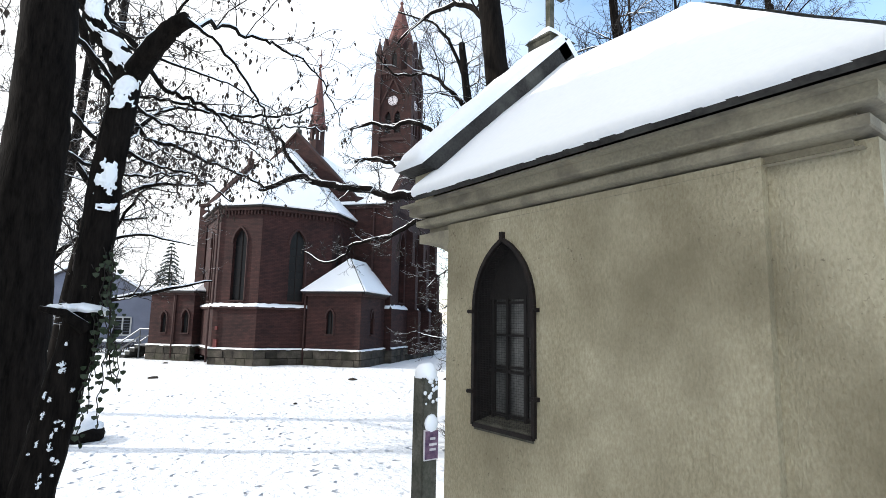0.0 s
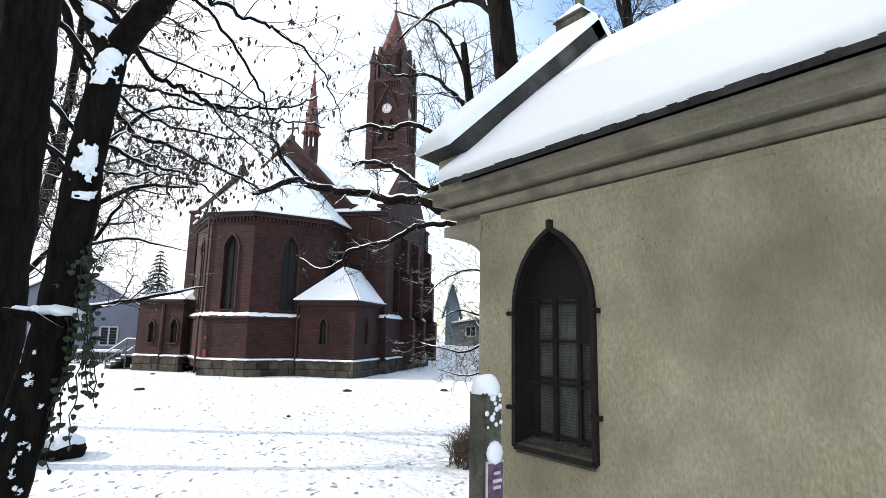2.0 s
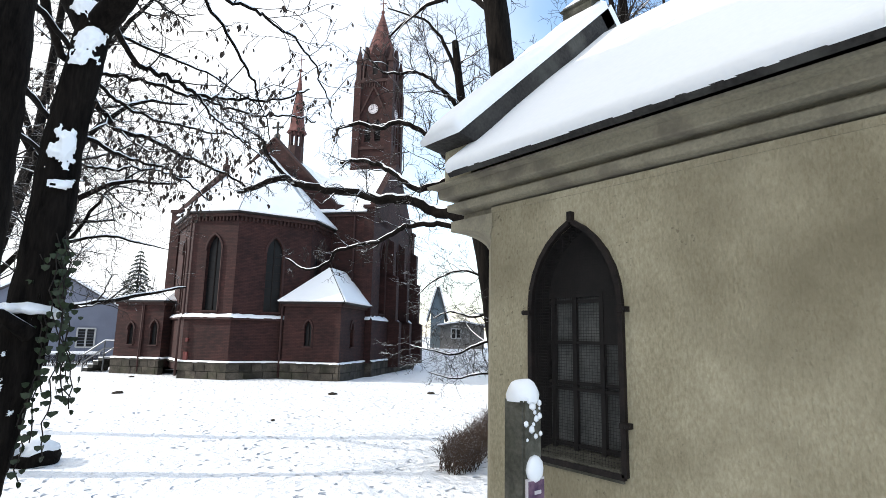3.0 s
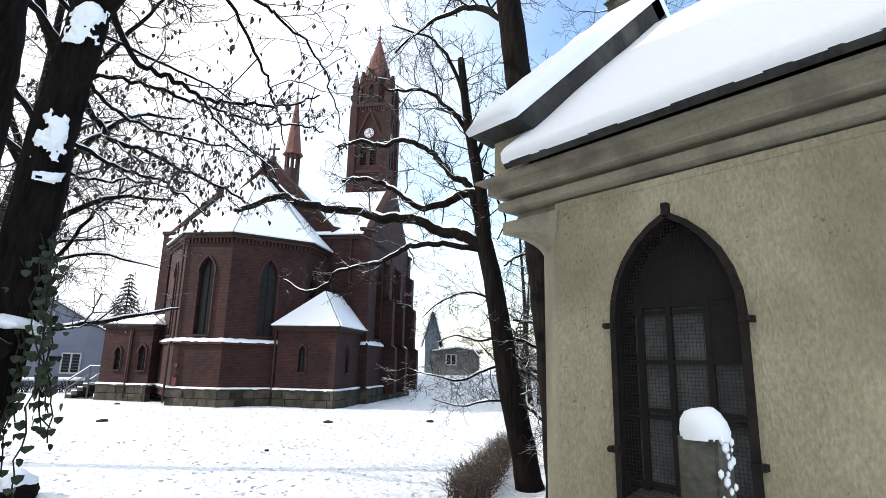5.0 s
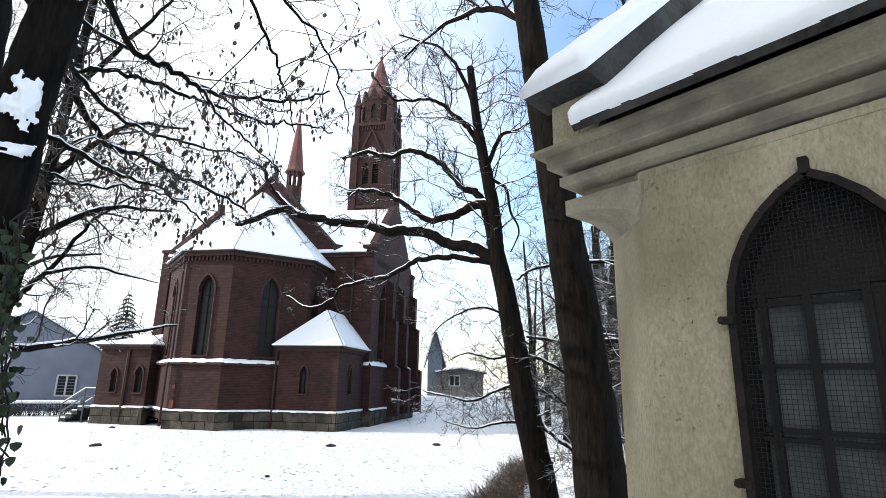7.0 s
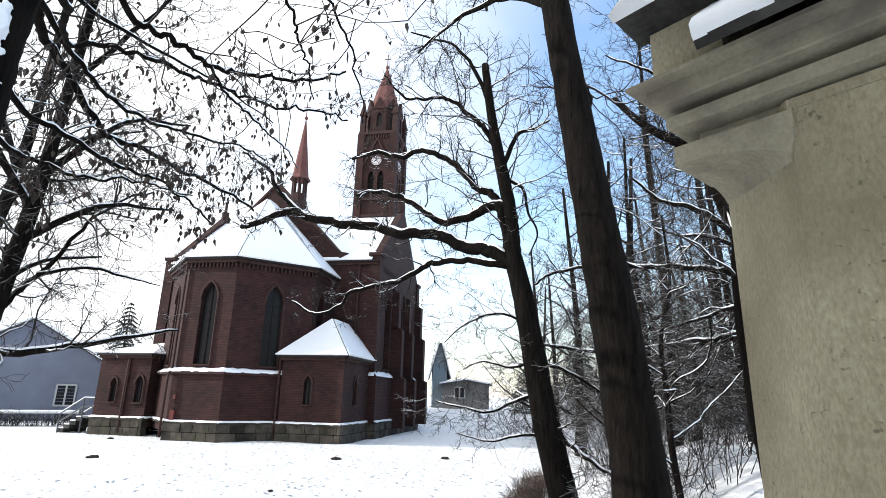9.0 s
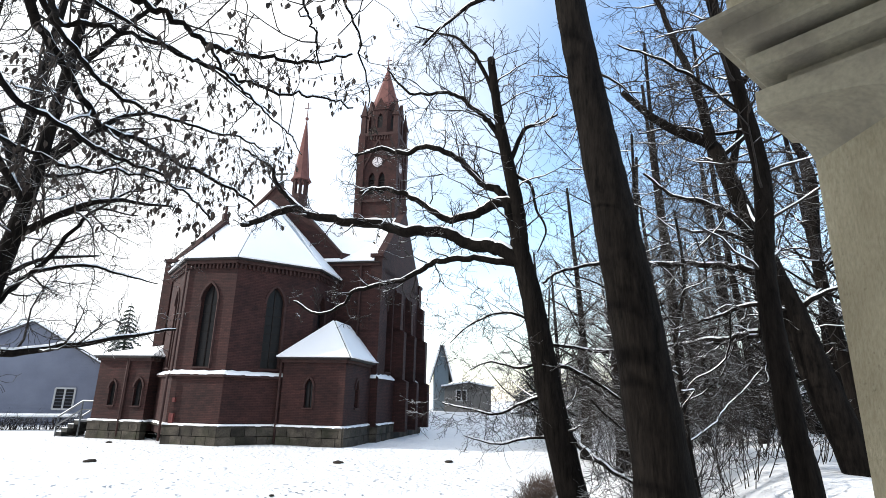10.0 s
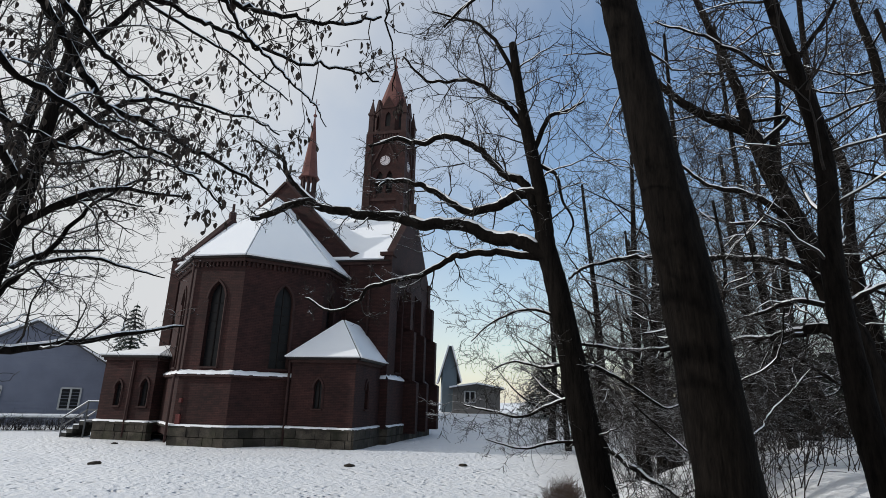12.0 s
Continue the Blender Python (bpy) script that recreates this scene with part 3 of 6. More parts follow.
# buttresses of the long side
for u in (6.9, 9.0, 11.6):
    bm = bmesh.new()
    for z0, z1, out in ((0.3, 2.5, 0.75), (2.5, 4.8, 0.55), (4.8, 6.6, 0.35)):
        v0 = AX + TV + 0.002
        ring = [(u - 0.22, v0), (u + 0.22, v0), (u + 0.22, v0 + out), (u - 0.22, v0 + out)]
        top = [(u - 0.22, v0), (u + 0.22, v0), (u + 0.22, v0 + out - 0.2), (u - 0.22, v0 + out - 0.2)]
        solid(bm, [cw(a, b, z0) for a, b in ring], [cw(a, b, z1) for a, b in ring])
        solid(bm, [cw(a, b, z1) for a, b in ring], [cw(a, b, z1 + (0.3 if b < v0 + 0.1 else 0.1)) for a, b in top])
    part("buttress", bm, M_BRICK, church, uv=True)

# ridge turret
fb = cw(6.5, AX, 0)


def turret_ring(c, r, z, n=8):
    return [(c.x + r * math.cos(2 * math.pi * (i + 0.5) / n + CA), c.y + r * math.sin(2 * math.pi * (i + 0.5) / n + CA), z) for i in range(n)]


bm = bmesh.new()
solid(bm, turret_ring(fb, 0.42, 10.4), turret_ring(fb, 0.42, 11.9))
part("turret_base", bm, M_BRICK_TRIM, church)
bm = bmesh.new()
for p, q in zip(turret_ring(fb, 0.34, 11.9), turret_ring(fb, 0.34, 12.75)):
    bar(bm, p, q, 0.1)
part("turret_lantern", bm, M_BRICK_TRIM, church, "open lantern of slim posts")
bm = bmesh.new()
solid(bm, turret_ring(fb, 0.56, 12.72), turret_ring(fb, 0.42, 12.95))
solid(bm, turret_ring(fb, 0.42, 12.95), turret_ring(fb, 0.025, 16.3))
bmesh.ops.create_icosphere(bm, subdivisions=2, radius=0.1, matrix=Matrix.Translation((fb.x, fb.y, 16.4)))
bar(bm, (fb.x, fb.y, 16.3), (fb.x, fb.y, 17.4), 0.035)
bar(bm, Vector((fb.x, fb.y, 17.05)) - CV * 0.2, Vector((fb.x, fb.y, 17.05)) + CV * 0.2, 0.035)
part("turret_spire", bm, M_COPPER, church, "slim brown spirelet with ball and cross")

# tower
TU, TH = 20.6, 1.44
tc_ = cw(TU, AX - 0.1, 0)


def sq(c, h, z):
    return [c + CU * a + CV * b + Vector((0, 0, z)) for a, b in ((-h, -h), (h, -h), (h, h), (-h, h))]


bm = bmesh.new()
solid(bm, sq(tc_, TH, 0), sq(tc_, TH, 16.4))
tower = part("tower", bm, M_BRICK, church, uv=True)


def tower_face(way, side):
    """One face of the belfry: paired openings, clock under a raking gable, corbel table."""
    at = lambda w, z, d: tc_ + way * (TH - d) + side * (w - TH) + Vector((0, 0, z))
    bm = bmesh.new()
    arches = [(TH - 0.4, 0.25, 16.9, 18.2, 18.75), (TH + 0.4, 0.25, 16.9, 18.2, 18.75)]
    for a, w0, w1 in ((arches[0], 0.0, TH), (arches[1], TH, 2 * TH)):
        wall_with_arch(bm, at, w0, w1, 16.4, 22.0, a, 0.4)
    bmesh.ops.remove_doubles(bm, verts=bm.verts[:], dist=1e-4)
    w = part("belfry_wall", bm, M_BRICK, church, uv=True)
    for a in arches:
        bm = bmesh.new()
        arch_pane(bm, at, a, 0.35)
        lou = part("belfry_louvre", bm, M_DARKWOOD, w)
        bm = bmesh.new()
        z = 17.0
        while z < 18.3:
            bar(bm, at(a[0] - 0.25, z, 0.25), at(a[0] + 0.25, z, 0.25), 0.14, 0.03)
            z += 0.2
        tagged(part("slats", bm, M_DARKWOOD, lou), kind="stuff")
    bm = bmesh.new()
    turn = [2 * math.pi * k / 20 for k in range(20)]
    solid(bm, [at(TH + 0.4 * math.cos(a), 19.6 + 0.4 * math.sin(a), 0.02) for a in turn], [at(TH + 0.4 * math.cos(a), 19.6 + 0.4 * math.sin(a), -0.05) for a in turn])
    dial = part("clock_dial", bm, M_PAPER, w, "pale round clock dial")
    bm = bmesh.new()
    bar(bm, at(TH, 19.6, -0.07), at(TH, 19.92, -0.07), 0.05, 0.02)
    bar(bm, at(TH, 19.6, -0.07), at(TH - 0.2, 19.5, -0.07), 0.05, 0.02)
    part("clock_pointers", bm, M_IRON, dial)
    bm = bmesh.new()
    for k in range(12):
        a = math.pi * k / 6
        bar(bm, at(TH + 0.28 * math.cos(a), 19.6 + 0.28 * math.sin(a), -0.055), at(TH + 0.37 * math.cos(a), 19.6 + 0.37 * math.sin(a), -0.055), 0.05, 0.03)
    part("hour_marks", bm, M_IRON, dial)["kind"] = "stuff"
    for w0 in (0.3, 2 * TH - 0.3):
        bm = bmesh.new()
        bar(bm, at(w0, 19.0, -0.05), at(TH, 21.5, -0.05), 0.14, 0.12)
        part("raking_moulding", bm, M_BRICK_TRIM, w)
        bm = bmesh.new()
        bar(bm, at(w0, 16.4, -0.04), at(w0, 21.6, -0.04), 0.16, 0.14)
        part("lesene", bm, M_BRICK_TRIM, w)
    bm = bmesh.new()
    w0 = 0.2
    while w0 < 2 * TH - 0.2:
        bar(bm, at(w0, 21.5, -0.05), at(w0, 21.85, -0.05), 0.09, 0.1)
        w0 += 0.22
    tagged(part("corbel_table", bm, M_BRICK_TRIM, w), kind="stuff")


for way, side in ((-CU, CV), (CV, CU), (CU, -CV), (-CV, -CU)):
    tower_face(way, side)
for z0, z1, o in ((16.25, 16.45, 0.12), (21.85, 22.1, 0.14), (14.9, 15.1, 0.14), (9.5, 9.7, 0.1)):
    bm = bmesh.new()
    solid(bm, sq(tc_, TH + o, z0), sq(tc_, TH + o, z1))
    part("string_course", bm, M_BRICK_TRIM, tower)
# eight-sided stage with a pointed opening and a small gable on each face
for k in range(8):
    a0 = CA + 2 * math.pi * k / 8
    way, side = Vector((math.cos(a0), math.sin(a0), 0)), Vector((-math.sin(a0), math.cos(a0), 0))
    hf, ap = 0.575, 1.39
    at = lambda w, z, d: tc_ + way * (ap - d) + side * (w - hf) + Vector((0, 0, z))
    bm = bmesh.new()
    wall_with_arch(bm, at, 0, 2 * hf, 22.1, 24.3, (hf, 0.22, 22.6, 23.4, 23.9), 0.25)
    bmesh.ops.remove_doubles(bm, verts=bm.verts[:], dist=1e-4)
    face = part("octagon_wall", bm, M_BRICK, tower, uv=True)
    bm = bmesh.new()
    arch_pane(bm, at, (hf, 0.22, 22.6, 23.4, 23.9), 0.2)
    part("octagon_louvre", bm, M_DARKWOOD, face)
    bm = bmesh.new()
    ring = [(0.0, 24.2), (2 * hf, 24.2), (hf, 25.3)]
    solid(bm, [at(w, z, 0.2) for w, z in ring], [at(w, z, -0.05) for w, z in ring])
    part("octagon_gable", bm, M_BRICK, face, uv=True)
for a in (-1, 1):
    for b in (-1, 1):
        c = tc_ + CU * a * (TH - 0.1) + CV * b * (TH - 0.1)
        bm = bmesh.new()
        solid(bm, sq(c, 0.3, 8.0), sq(c, 0.28, 21.9))
        part("corner_pier", bm, M_BRICK, tower, uv=True)
        bm = bmesh.new()
        solid(bm, sq(c, 0.2, 22.1), sq(c, 0.19, 23.6))
        solid(bm, sq(c, 0.27, 23.6), sq(c, 0.27, 23.75))
        solid(bm, sq(c, 0.22, 23.75), sq(c, 0.02, 25.0))
        bmesh.ops.create_icosphere(bm, subdivisions=1, radius=0.09, matrix=Matrix.Translation(c + Vector((0, 0, 25.05))))
        part("corner_pinnacle", bm, M_BRICK_TRIM, tower)
bm = bmesh.new()
solid(bm, turret_ring(tc_, 1.45, 24.2), turret_ring(tc_, 0.06, 28.8))
bmesh.ops.create_icosphere(bm, subdivisions=2, radius=0.16, matrix=Matrix.Translation((tc_.x, tc_.y, 28.9)))
bar(bm, (tc_.x, tc_.y, 28.8), (tc_.x, tc_.y, 30.1), 0.06)
bar(bm, Vector((tc_.x, tc_.y, 29.7)) - CV * 0.28, Vector((tc_.x, tc_.y, 29.7)) + CV * 0.28, 0.06)
part("spire", bm, M_COPPER, tower, "tall red-brown octagonal spire")

# sacristy and its twin on the other side
def side_room(s, name):
    v_in, v_out, u0, u1 = AX + s * (2.7 if s > 0 else 3.0), AX + s * (5.2 if s > 0 else 5.35), 1.25, 4.4
    line = [(u1, v_in), (u0, v_in), (u0, v_out), (u1, v_out)] if s > 0 else [(u1, v_out), (u0, v_out), (u0, v_in), (u1, v_in)]
    for i, (p, q) in enumerate(zip(line, line[1:])):
        length = (Vector(q) - Vector(p)).length
        ar = ()
        if i == 1:
            ar = ((1.1, 0.16, 1.35, 2.05, 2.4),) if s > 0 else ((0.78, 0.15, 1.25, 1.9, 2.2), (1.95, 0.18, 1.25, 1.95, 2.3))
        elif i == 2 and s > 0:
            ar = ((1.3, 0.16, 1.35, 2.05, 2.4),)
        church_wall(name, p, q, 0.3, 3.1, ar, 0.16)
    course("plinth_cap", line, 0.58, 0.66, 0.1, M_STONE)
    snow_ledge(line, 0.655, 0.1, 0.02)
    course("eave_cornice", line, 2.98, 3.08, 0.1, M_BRICK_TRIM)
    course("eave_gutter", line, 3.08, 3.15, 0.2, M_IRON)
    rim = [cw(u, v, 3.14) for u, v in offset_line(line, 0.2)]
    top = [cw(2.6, AX + s * 4.05, 4.7), cw(4.4, AX + s * 4.05, 4.7)] if s > 0 else [cw(3.6, AX + s * 4.2, 3.75), cw(4.4, AX + s * 4.2, 3.75)]
    for q in ([rim[0], rim[1], top[0], top[1]], [rim[1], rim[2], top[0]], [rim[2], rim[3], top[1], top[0]]):
        slab("roof", q, 0.04, M_SLATE)
        snow_slab(q, 0.04, 0.05)
    return line


sac_line = side_room(1, "sacristy_wall")
twin_line = side_room(-1, "side_room_wall")
# flat pilaster between the two bays of the side room, rain pipes
bm = bmesh.new()
at, _ = along((1.25, AX - 5.3), (1.25, AX - 3.0))
solid(bm, [at(w, 0.66, d) for w, d in ((1.25, 0), (1.38, 0), (1.38, -0.09), (1.25, -0.09))], [at(w, 2.98, d) for w, d in ((1.25, 0), (1.38, 0), (1.38, -0.09), (1.25, -0.09))])
part("pilaster", bm, M_BRICK_TRIM, church)


def tube(pts, rads, n=6):
    """Rings along a line: vertices and faces of a tapering round."""
    pts = [Vector(p) for p in pts]
    vs, fs = [], []
    ref = Vector((0.31, 0.17, 0.93))
    for i, p in enumerate(pts):
        d = (pts[min(i + 1, len(pts) - 1)] - pts[max(i - 1, 0)]).normalized()
        a = d.cross(ref)
        a = a.normalized() if a.length > 0.05 else d.cross(Vector((1, 0, 0))).normalized()
        b = d.cross(a)
        for k in range(n):
            t = 2 * math.pi * k / n
            vs.append(p + (a * math.cos(t) + b * math.sin(t)) * rads[i])
    for i in range(len(pts) - 1):
        for k in range(n):
            fs.append((i * n + k, i * n + (k + 1) % n, (i + 1) * n + (k + 1) % n, (i + 1) * n + k))
    fs.append(tuple(range(n))[::-1])
    fs.append(tuple(range((len(pts) - 1) * n, len(pts) * n)))
    return vs, fs


for pts in ([(0.0, AX - HW - 0.1, EAVE), (0.0, AX - HW - 0.1, 2.5), (-0.15, AX - HW - 0.12, 2.35), (-0.15, AX - HW - 0.12, 0.1)],
            [(1.2, AX + 2.62, 3.05), (1.2, AX + 2.62, 0.08)], [(1.18, AX - 4.0, 3.05), (1.18, AX - 4.0, 0.1)],
            [(4.2, AX + TV - 0.9, 7.5), (4.2, AX + TV - 0.9, 2.6)]):
    vs, fs = tube([cw(*p) for p in pts], [0.045] * len(pts), 8)
    raw_part("rain_pipe", vs, fs, M_BRICK_TRIM, church, smooth=True)
for w0, w1, z0, z1 in ((0.15, 0.32, 0.72, 1.05), (0.2, 0.3, 1.45, 1.6)):
    bm = bmesh.new()
    at, _ = along(lower[2], lower[3])
    solid(bm, [at(w, z0, d) for w, d in ((w0, 0), (w1, 0), (w1, -0.08), (w0, -0.08))], [at(w, z1, d) for w, d in ((w0, 0), (w1, 0), (w1, -0.08), (w0, -0.08))])
    part("meter_box", bm, M_REDBOX, church, "small red metal service box")


def plinth_stones(line, out, h=0.6):
    """Squared stones of the plinth, each a piece of its own."""
    rg = random.Random(len(line) * 7 + int(out * 100))
    for p, q in zip(line, line[1:]):
        at, length = along(p, q)
        for row in range(2):
            z0, z1 = row * h / 2 - 0.06 * (row == 0), (row + 1) * h / 2
            w = -out * 0.4
            while w < length + out * 0.4 - 0.05:
                l = min(rg.uniform(0.35, 0.75), length + out * 0.4 - w)
                o = out + rg.uniform(-0.012, 0.012)
                bm = bmesh.new()
                e = 0.01
                solid(bm, [at(w + e, z0 + e, 0.25), at(w + l - e, z0 + e, 0.25), at(w + l - e, z0 + e, -o), at(w + e, z0 + e, -o)],
                      [at(w + e, z1 - e, 0.25), at(w + l - e, z1 - e, 0.25), at(w + l - e, z1 - e, -o), at(w + e, z1 - e, -o)])
                part("plinth_stone", bm, M_STONE, church)
                w += l


# ---- chapel ----
chapel = thing("chapel", (3.63, 2.7, 0.9), "small olive-beige rendered chapel with snow-covered hipped roof", "chapel")
WX, WY0, WY1, RX = 2.43, 1.55, 3.65, 3.63
FY, CX = 3.91, 2.67  # front wall, and where the cut corner meets it
at_w = lambda w, z, d: Vector((WX + d, w, z))
WIN = (3.164, 0.216, 1.878, 2.5, 2.845)
mx_ = lambda x: 2 * RX - x
bm = bmesh.new()
wall_with_arch(bm, at_w, 1.87, WY1, 0.3, 3.0, WIN, 0.2)
outline = [(WX, WY1), (CX, FY), (mx_(CX), FY), (mx_(WX), WY1), (mx_(WX), WY0), (WX + 0.045, WY0), (WX + 0.045, 1.87), (WX, 1.87)]
for (a, b), (c, d) in zip(outline, outline[1:]):
    bm.faces.new([bm.verts.new(p) for p in ((a, b, 0.3), (c, d, 0.3), (c, d, 3.0), (a, b, 3.0))])
bmesh.ops.remove_doubles(bm, verts=bm.verts[:], dist=1e-4)
part("wall", bm, M_RENDER, chapel)
# cornice all round, as one profile (out, height)
PROF = [(-0.02, 2.966), (0.002, 2.97), (-0.03, 2.982), (-0.034, 3.006), (0.028, 3.019), (0.033, 3.024), (0.033, 3.056), (-0.008, 3.058), (-0.012, 3.078), (0.06, 3.087), (0.066, 3.092), (0.067, 3.14), (0.11, 3.146), (0.112, 3.158), (-0.02, 3.165)]
bm = bmesh.new()
rows = []
for o, z in PROF:
    rows.append([bm.verts.new(p) for p in ((WX - o, 1.58 - o, z), (WX - o, 3.92 + o, z), (mx_(WX) + o, 3.92 + o, z), (mx_(WX) + o, 1.58 - o, z))])
for a, b in zip(rows, rows[1:]):
    for i in range(4):
        bm.faces.new((a[i], a[(i + 1) % 4], b[(i + 1) % 4], b[i]))
part("cornice", bm, M_CORNICE, chapel)
# capitals: a hollow that carries the cut corner out to a square one
for side in (lambda x: x, mx_):
    bm = bmesh.new()
    rows = []
    for k in range(9):
        th = math.pi / 2 * k / 8
        f, z = 1 - math.cos(th), 2.83 + 0.085 * math.sin(th)
        rows.append([(side(WX - 0.006), WY1 - 0.012, z), (side(WX - 0.006), WY1 + 0.3 * f, z), (side(CX - 0.235 * f), FY + 0.045 * f, z), (side(CX), FY + 0.045 * f, z)])
    rows.append([(side(WX - 0.006), WY1 - 0.012, 2.97), (side(WX - 0.006), WY1 + 0.3, 2.97), (side(CX - 0.235), FY + 0.045, 2.97), (side(CX), FY + 0.045, 2.97)])
    rows[0] = [(side(WX + 0.01), WY1 - 0.012, 2.83), (side(WX + 0.01), WY1 + 0.005, 2.83), (side(CX + 0.01), FY - 0.01, 2.83), (side(CX + 0.01), FY - 0.01, 2.83)]
    for row in rows[:9]:
        row[0] = (row[0][0], row[0][1], max(row[0][2], 2.905))
    rv = [[bm.verts.new(p) for p in row] for row in rows]
    for a, b in zip(rv, rv[1:]):
        for i in range(3):
            bm.faces.new((a[i], a[i + 1], b[i + 1], b[i]))
    bmesh.ops.remove_doubles(bm, verts=bm.verts[:], dist=1e-4)
    part("capital", bm, M_CORNICE, chapel)
# front gable with raking coping
bm = bmesh.new()
GY0, GY1 = 3.77, 4.0
ring = [(WX - 0.03, 3.14), (mx_(WX) + 0.03, 3.14), (mx_(WX) + 0.03, 3.36), (RX, 4.5), (WX - 0.03, 3.36)]
solid(bm, [(x, GY0, z) for x, z in ring], [(x, GY1 - 0.02, z) for x, z in ring])
part("gable", bm, M_RENDER, chapel)
for s in (-1, 1):
    a, b = Vector((RX + s * 1.35, 3.38)), Vector((RX, 4.64))
    d = (b - a).normalized()
    n = Vector((-d.y, d.x)) if (-d.y * 0 + d.x * -s) > 0 else Vector((d.y, -d.x))
    n = n if n.y > 0 else -n
    bm = bmesh.new()
    ring = [a - n * 0.12 + d * 0.1, b - n * 0.12, b + Vector((0, 0.03)), a]
    solid(bm, [(p.x, GY0 - 0.03, p.y) for p in ring], [(p.x, GY1 + 0.03, p.y) for p in ring])
    cop = part("coping", bm, M_COPING, chapel, "blackened raking stone coping")
    bm = bmesh.new()
    rg = random.Random(5)
    rows = []
    for i in range(23):
        p = a + (b - a) * (i / 22)
        k = 0.075 + 0.014 * noise.noise((i * 0.4, s, 2)) - (0.035 if i == 0 else 0)
        rows.append([bm.verts.new((p.x + n.x * h, y, p.y + n.y * h)) for y, h in
                     ((GY0 - 0.035, -0.004), (GY0 - 0.04, k * 0.6), (GY0, k), (GY1 - 0.03, k), (GY1 + 0.04, k * 0.6), (GY1 + 0.035, -0.004))])
    for q, r in zip(rows, rows[1:]):
        for j in range(5):
            bm.faces.new((q[j], r[j], r[j + 1], q[j + 1]))
    bm.faces.new(rows[0])
    part("snow_cap", bm, M_SNOW, cop, "rounded snow ridge", smooth=True)
bm = bmesh.new()
block(bm, RX - 0.13, RX + 0.13, 3.78, 4.02, 4.5, 4.68)
solid(bm, [(RX - 0.15, 3.76, 4.68), (RX + 0.15, 3.76, 4.68), (RX + 0.15, 4.04, 4.68), (RX - 0.15, 4.04, 4.68)],
      [(RX - 0.05, 3.86, 4.78), (RX + 0.05, 3.86, 4.78), (RX + 0.05, 3.94, 4.78), (RX - 0.05, 3.94, 4.78)])
ped = part("cross_pedestal", bm, M_CONCRETE, chapel, "mossy stone pedestal")
bm = bmesh.new()
bar(bm, (RX, 3.9, 4.76), (RX, 3.9, 5.4), 0.05)
bar(bm, (RX - 0.17, 3.9, 5.15), (RX + 0.17, 3.9, 5.15), 0.05)
part("roof_cross", bm, M_CONCRETE, ped, "grey stone cross")
bm = bmesh.new()
solid(bm, [(RX - 0.14, 3.78, 4.7), (RX + 0.14, 3.78, 4.7), (RX + 0.14, 4.02, 4.7), (RX - 0.14, 4.02, 4.7)],
      [(RX - 0.05, 3.87, 4.81), (RX + 0.05, 3.87, 4.81), (RX + 0.05, 3.93, 4.81), (RX - 0.05, 3.93, 4.81)])
part("snow_cap", bm, M_SNOW, ped)
# roof boards and snow
EX, EZ, RZ, HY = WX - 0.155, 3.15, 4.38, 2.69
eave = [(EX, 1.42, EZ), (EX, GY0 + 0.02, EZ), (2 * RX - EX, GY0 + 0.02, EZ), (2 * RX - EX, 1.42, EZ)]
rid = [(RX, HY, RZ), (RX, GY0 + 0.02, RZ)]


def chapel_slab(name, quad, low, thick, mat, label):
    p = [Vector(a) for a in quad]
    nrm = (p[1] - p[0]).cross(p[2] - p[0]).normalized()
    if nrm.z < 0:
        p, nrm = p[::-1], -nrm
    bm = bmesh.new()
    solid(bm, [a + nrm * low for a in p], [a + nrm * (low + thick) for a in p])
    return part(name, bm, mat, chapel, label)


for q in ([eave[0], eave[1], rid[1], rid[0]], [eave[2], eave[3], rid[0], rid[1]], [eave[3], eave[0], rid[0]]):
    chapel_slab("roof", q, 0, 0.03, M_COPING, "dark roof covering")


def snow_roof(name, a, b, c, d, nu, nv, thick, parent):
    """Snow over the slope a-b (eave) to d-c (ridge), with a soft rounded, slightly ragged eave."""
    a, b, c, d = (Vector(p) for p in (a, b, c, d))
    nrm = (b - a).cross(d - a).normalized()
    nrm = nrm if nrm.z > 0 else -nrm
    vs, fs = [], []
    for j in range(nv + 1):
        t = (j / nv) ** 1.8
        for i in range(nu + 1):
            s = i / nu
            p = (a + (b - a) * s) * (1 - t) + (d + (c - d) * s) * t
            k = thick * (1 + 0.25 * noise.noise(p * 2.2)) * (0.25 if j == 0 else min(1, 0.55 + j * 0.25))
            if j == 0:
                p = p + (a - d).normalized() * (0.012 * noise.noise(p * 14))
            vs.append(p + nrm * (0.03 + k))
    base = len(vs)
    vs += [(a + (b - a) * i / nu) + nrm * 0.026 for i in range(nu + 1)]
    m = nu + 1
    for j in range(nv):
        for i in range(nu):
            fs.append((j * m + i, j * m + i + 1, (j + 1) * m + i + 1, (j + 1) * m + i))
    for i in range(nu):
        fs.append((base + i, base + i + 1, i + 1, i))
    return raw_part(name, vs, fs, M_SNOW, parent, "thick smooth snow on the roof", smooth=True)


snow_roof("roof_snow", eave[0], eave[1], rid[1], rid[0], 60, 14, 0.045, chapel)
snow_roof("roof_snow", eave[2], eave[3], rid[0], rid[1], 20, 8, 0.045, chapel)
snow_roof("roof_snow", eave[3], eave[0], rid[0], (rid[0][0] + 0.001, rid[0][1], rid[0][2]), 20, 8, 0.045, chapel)

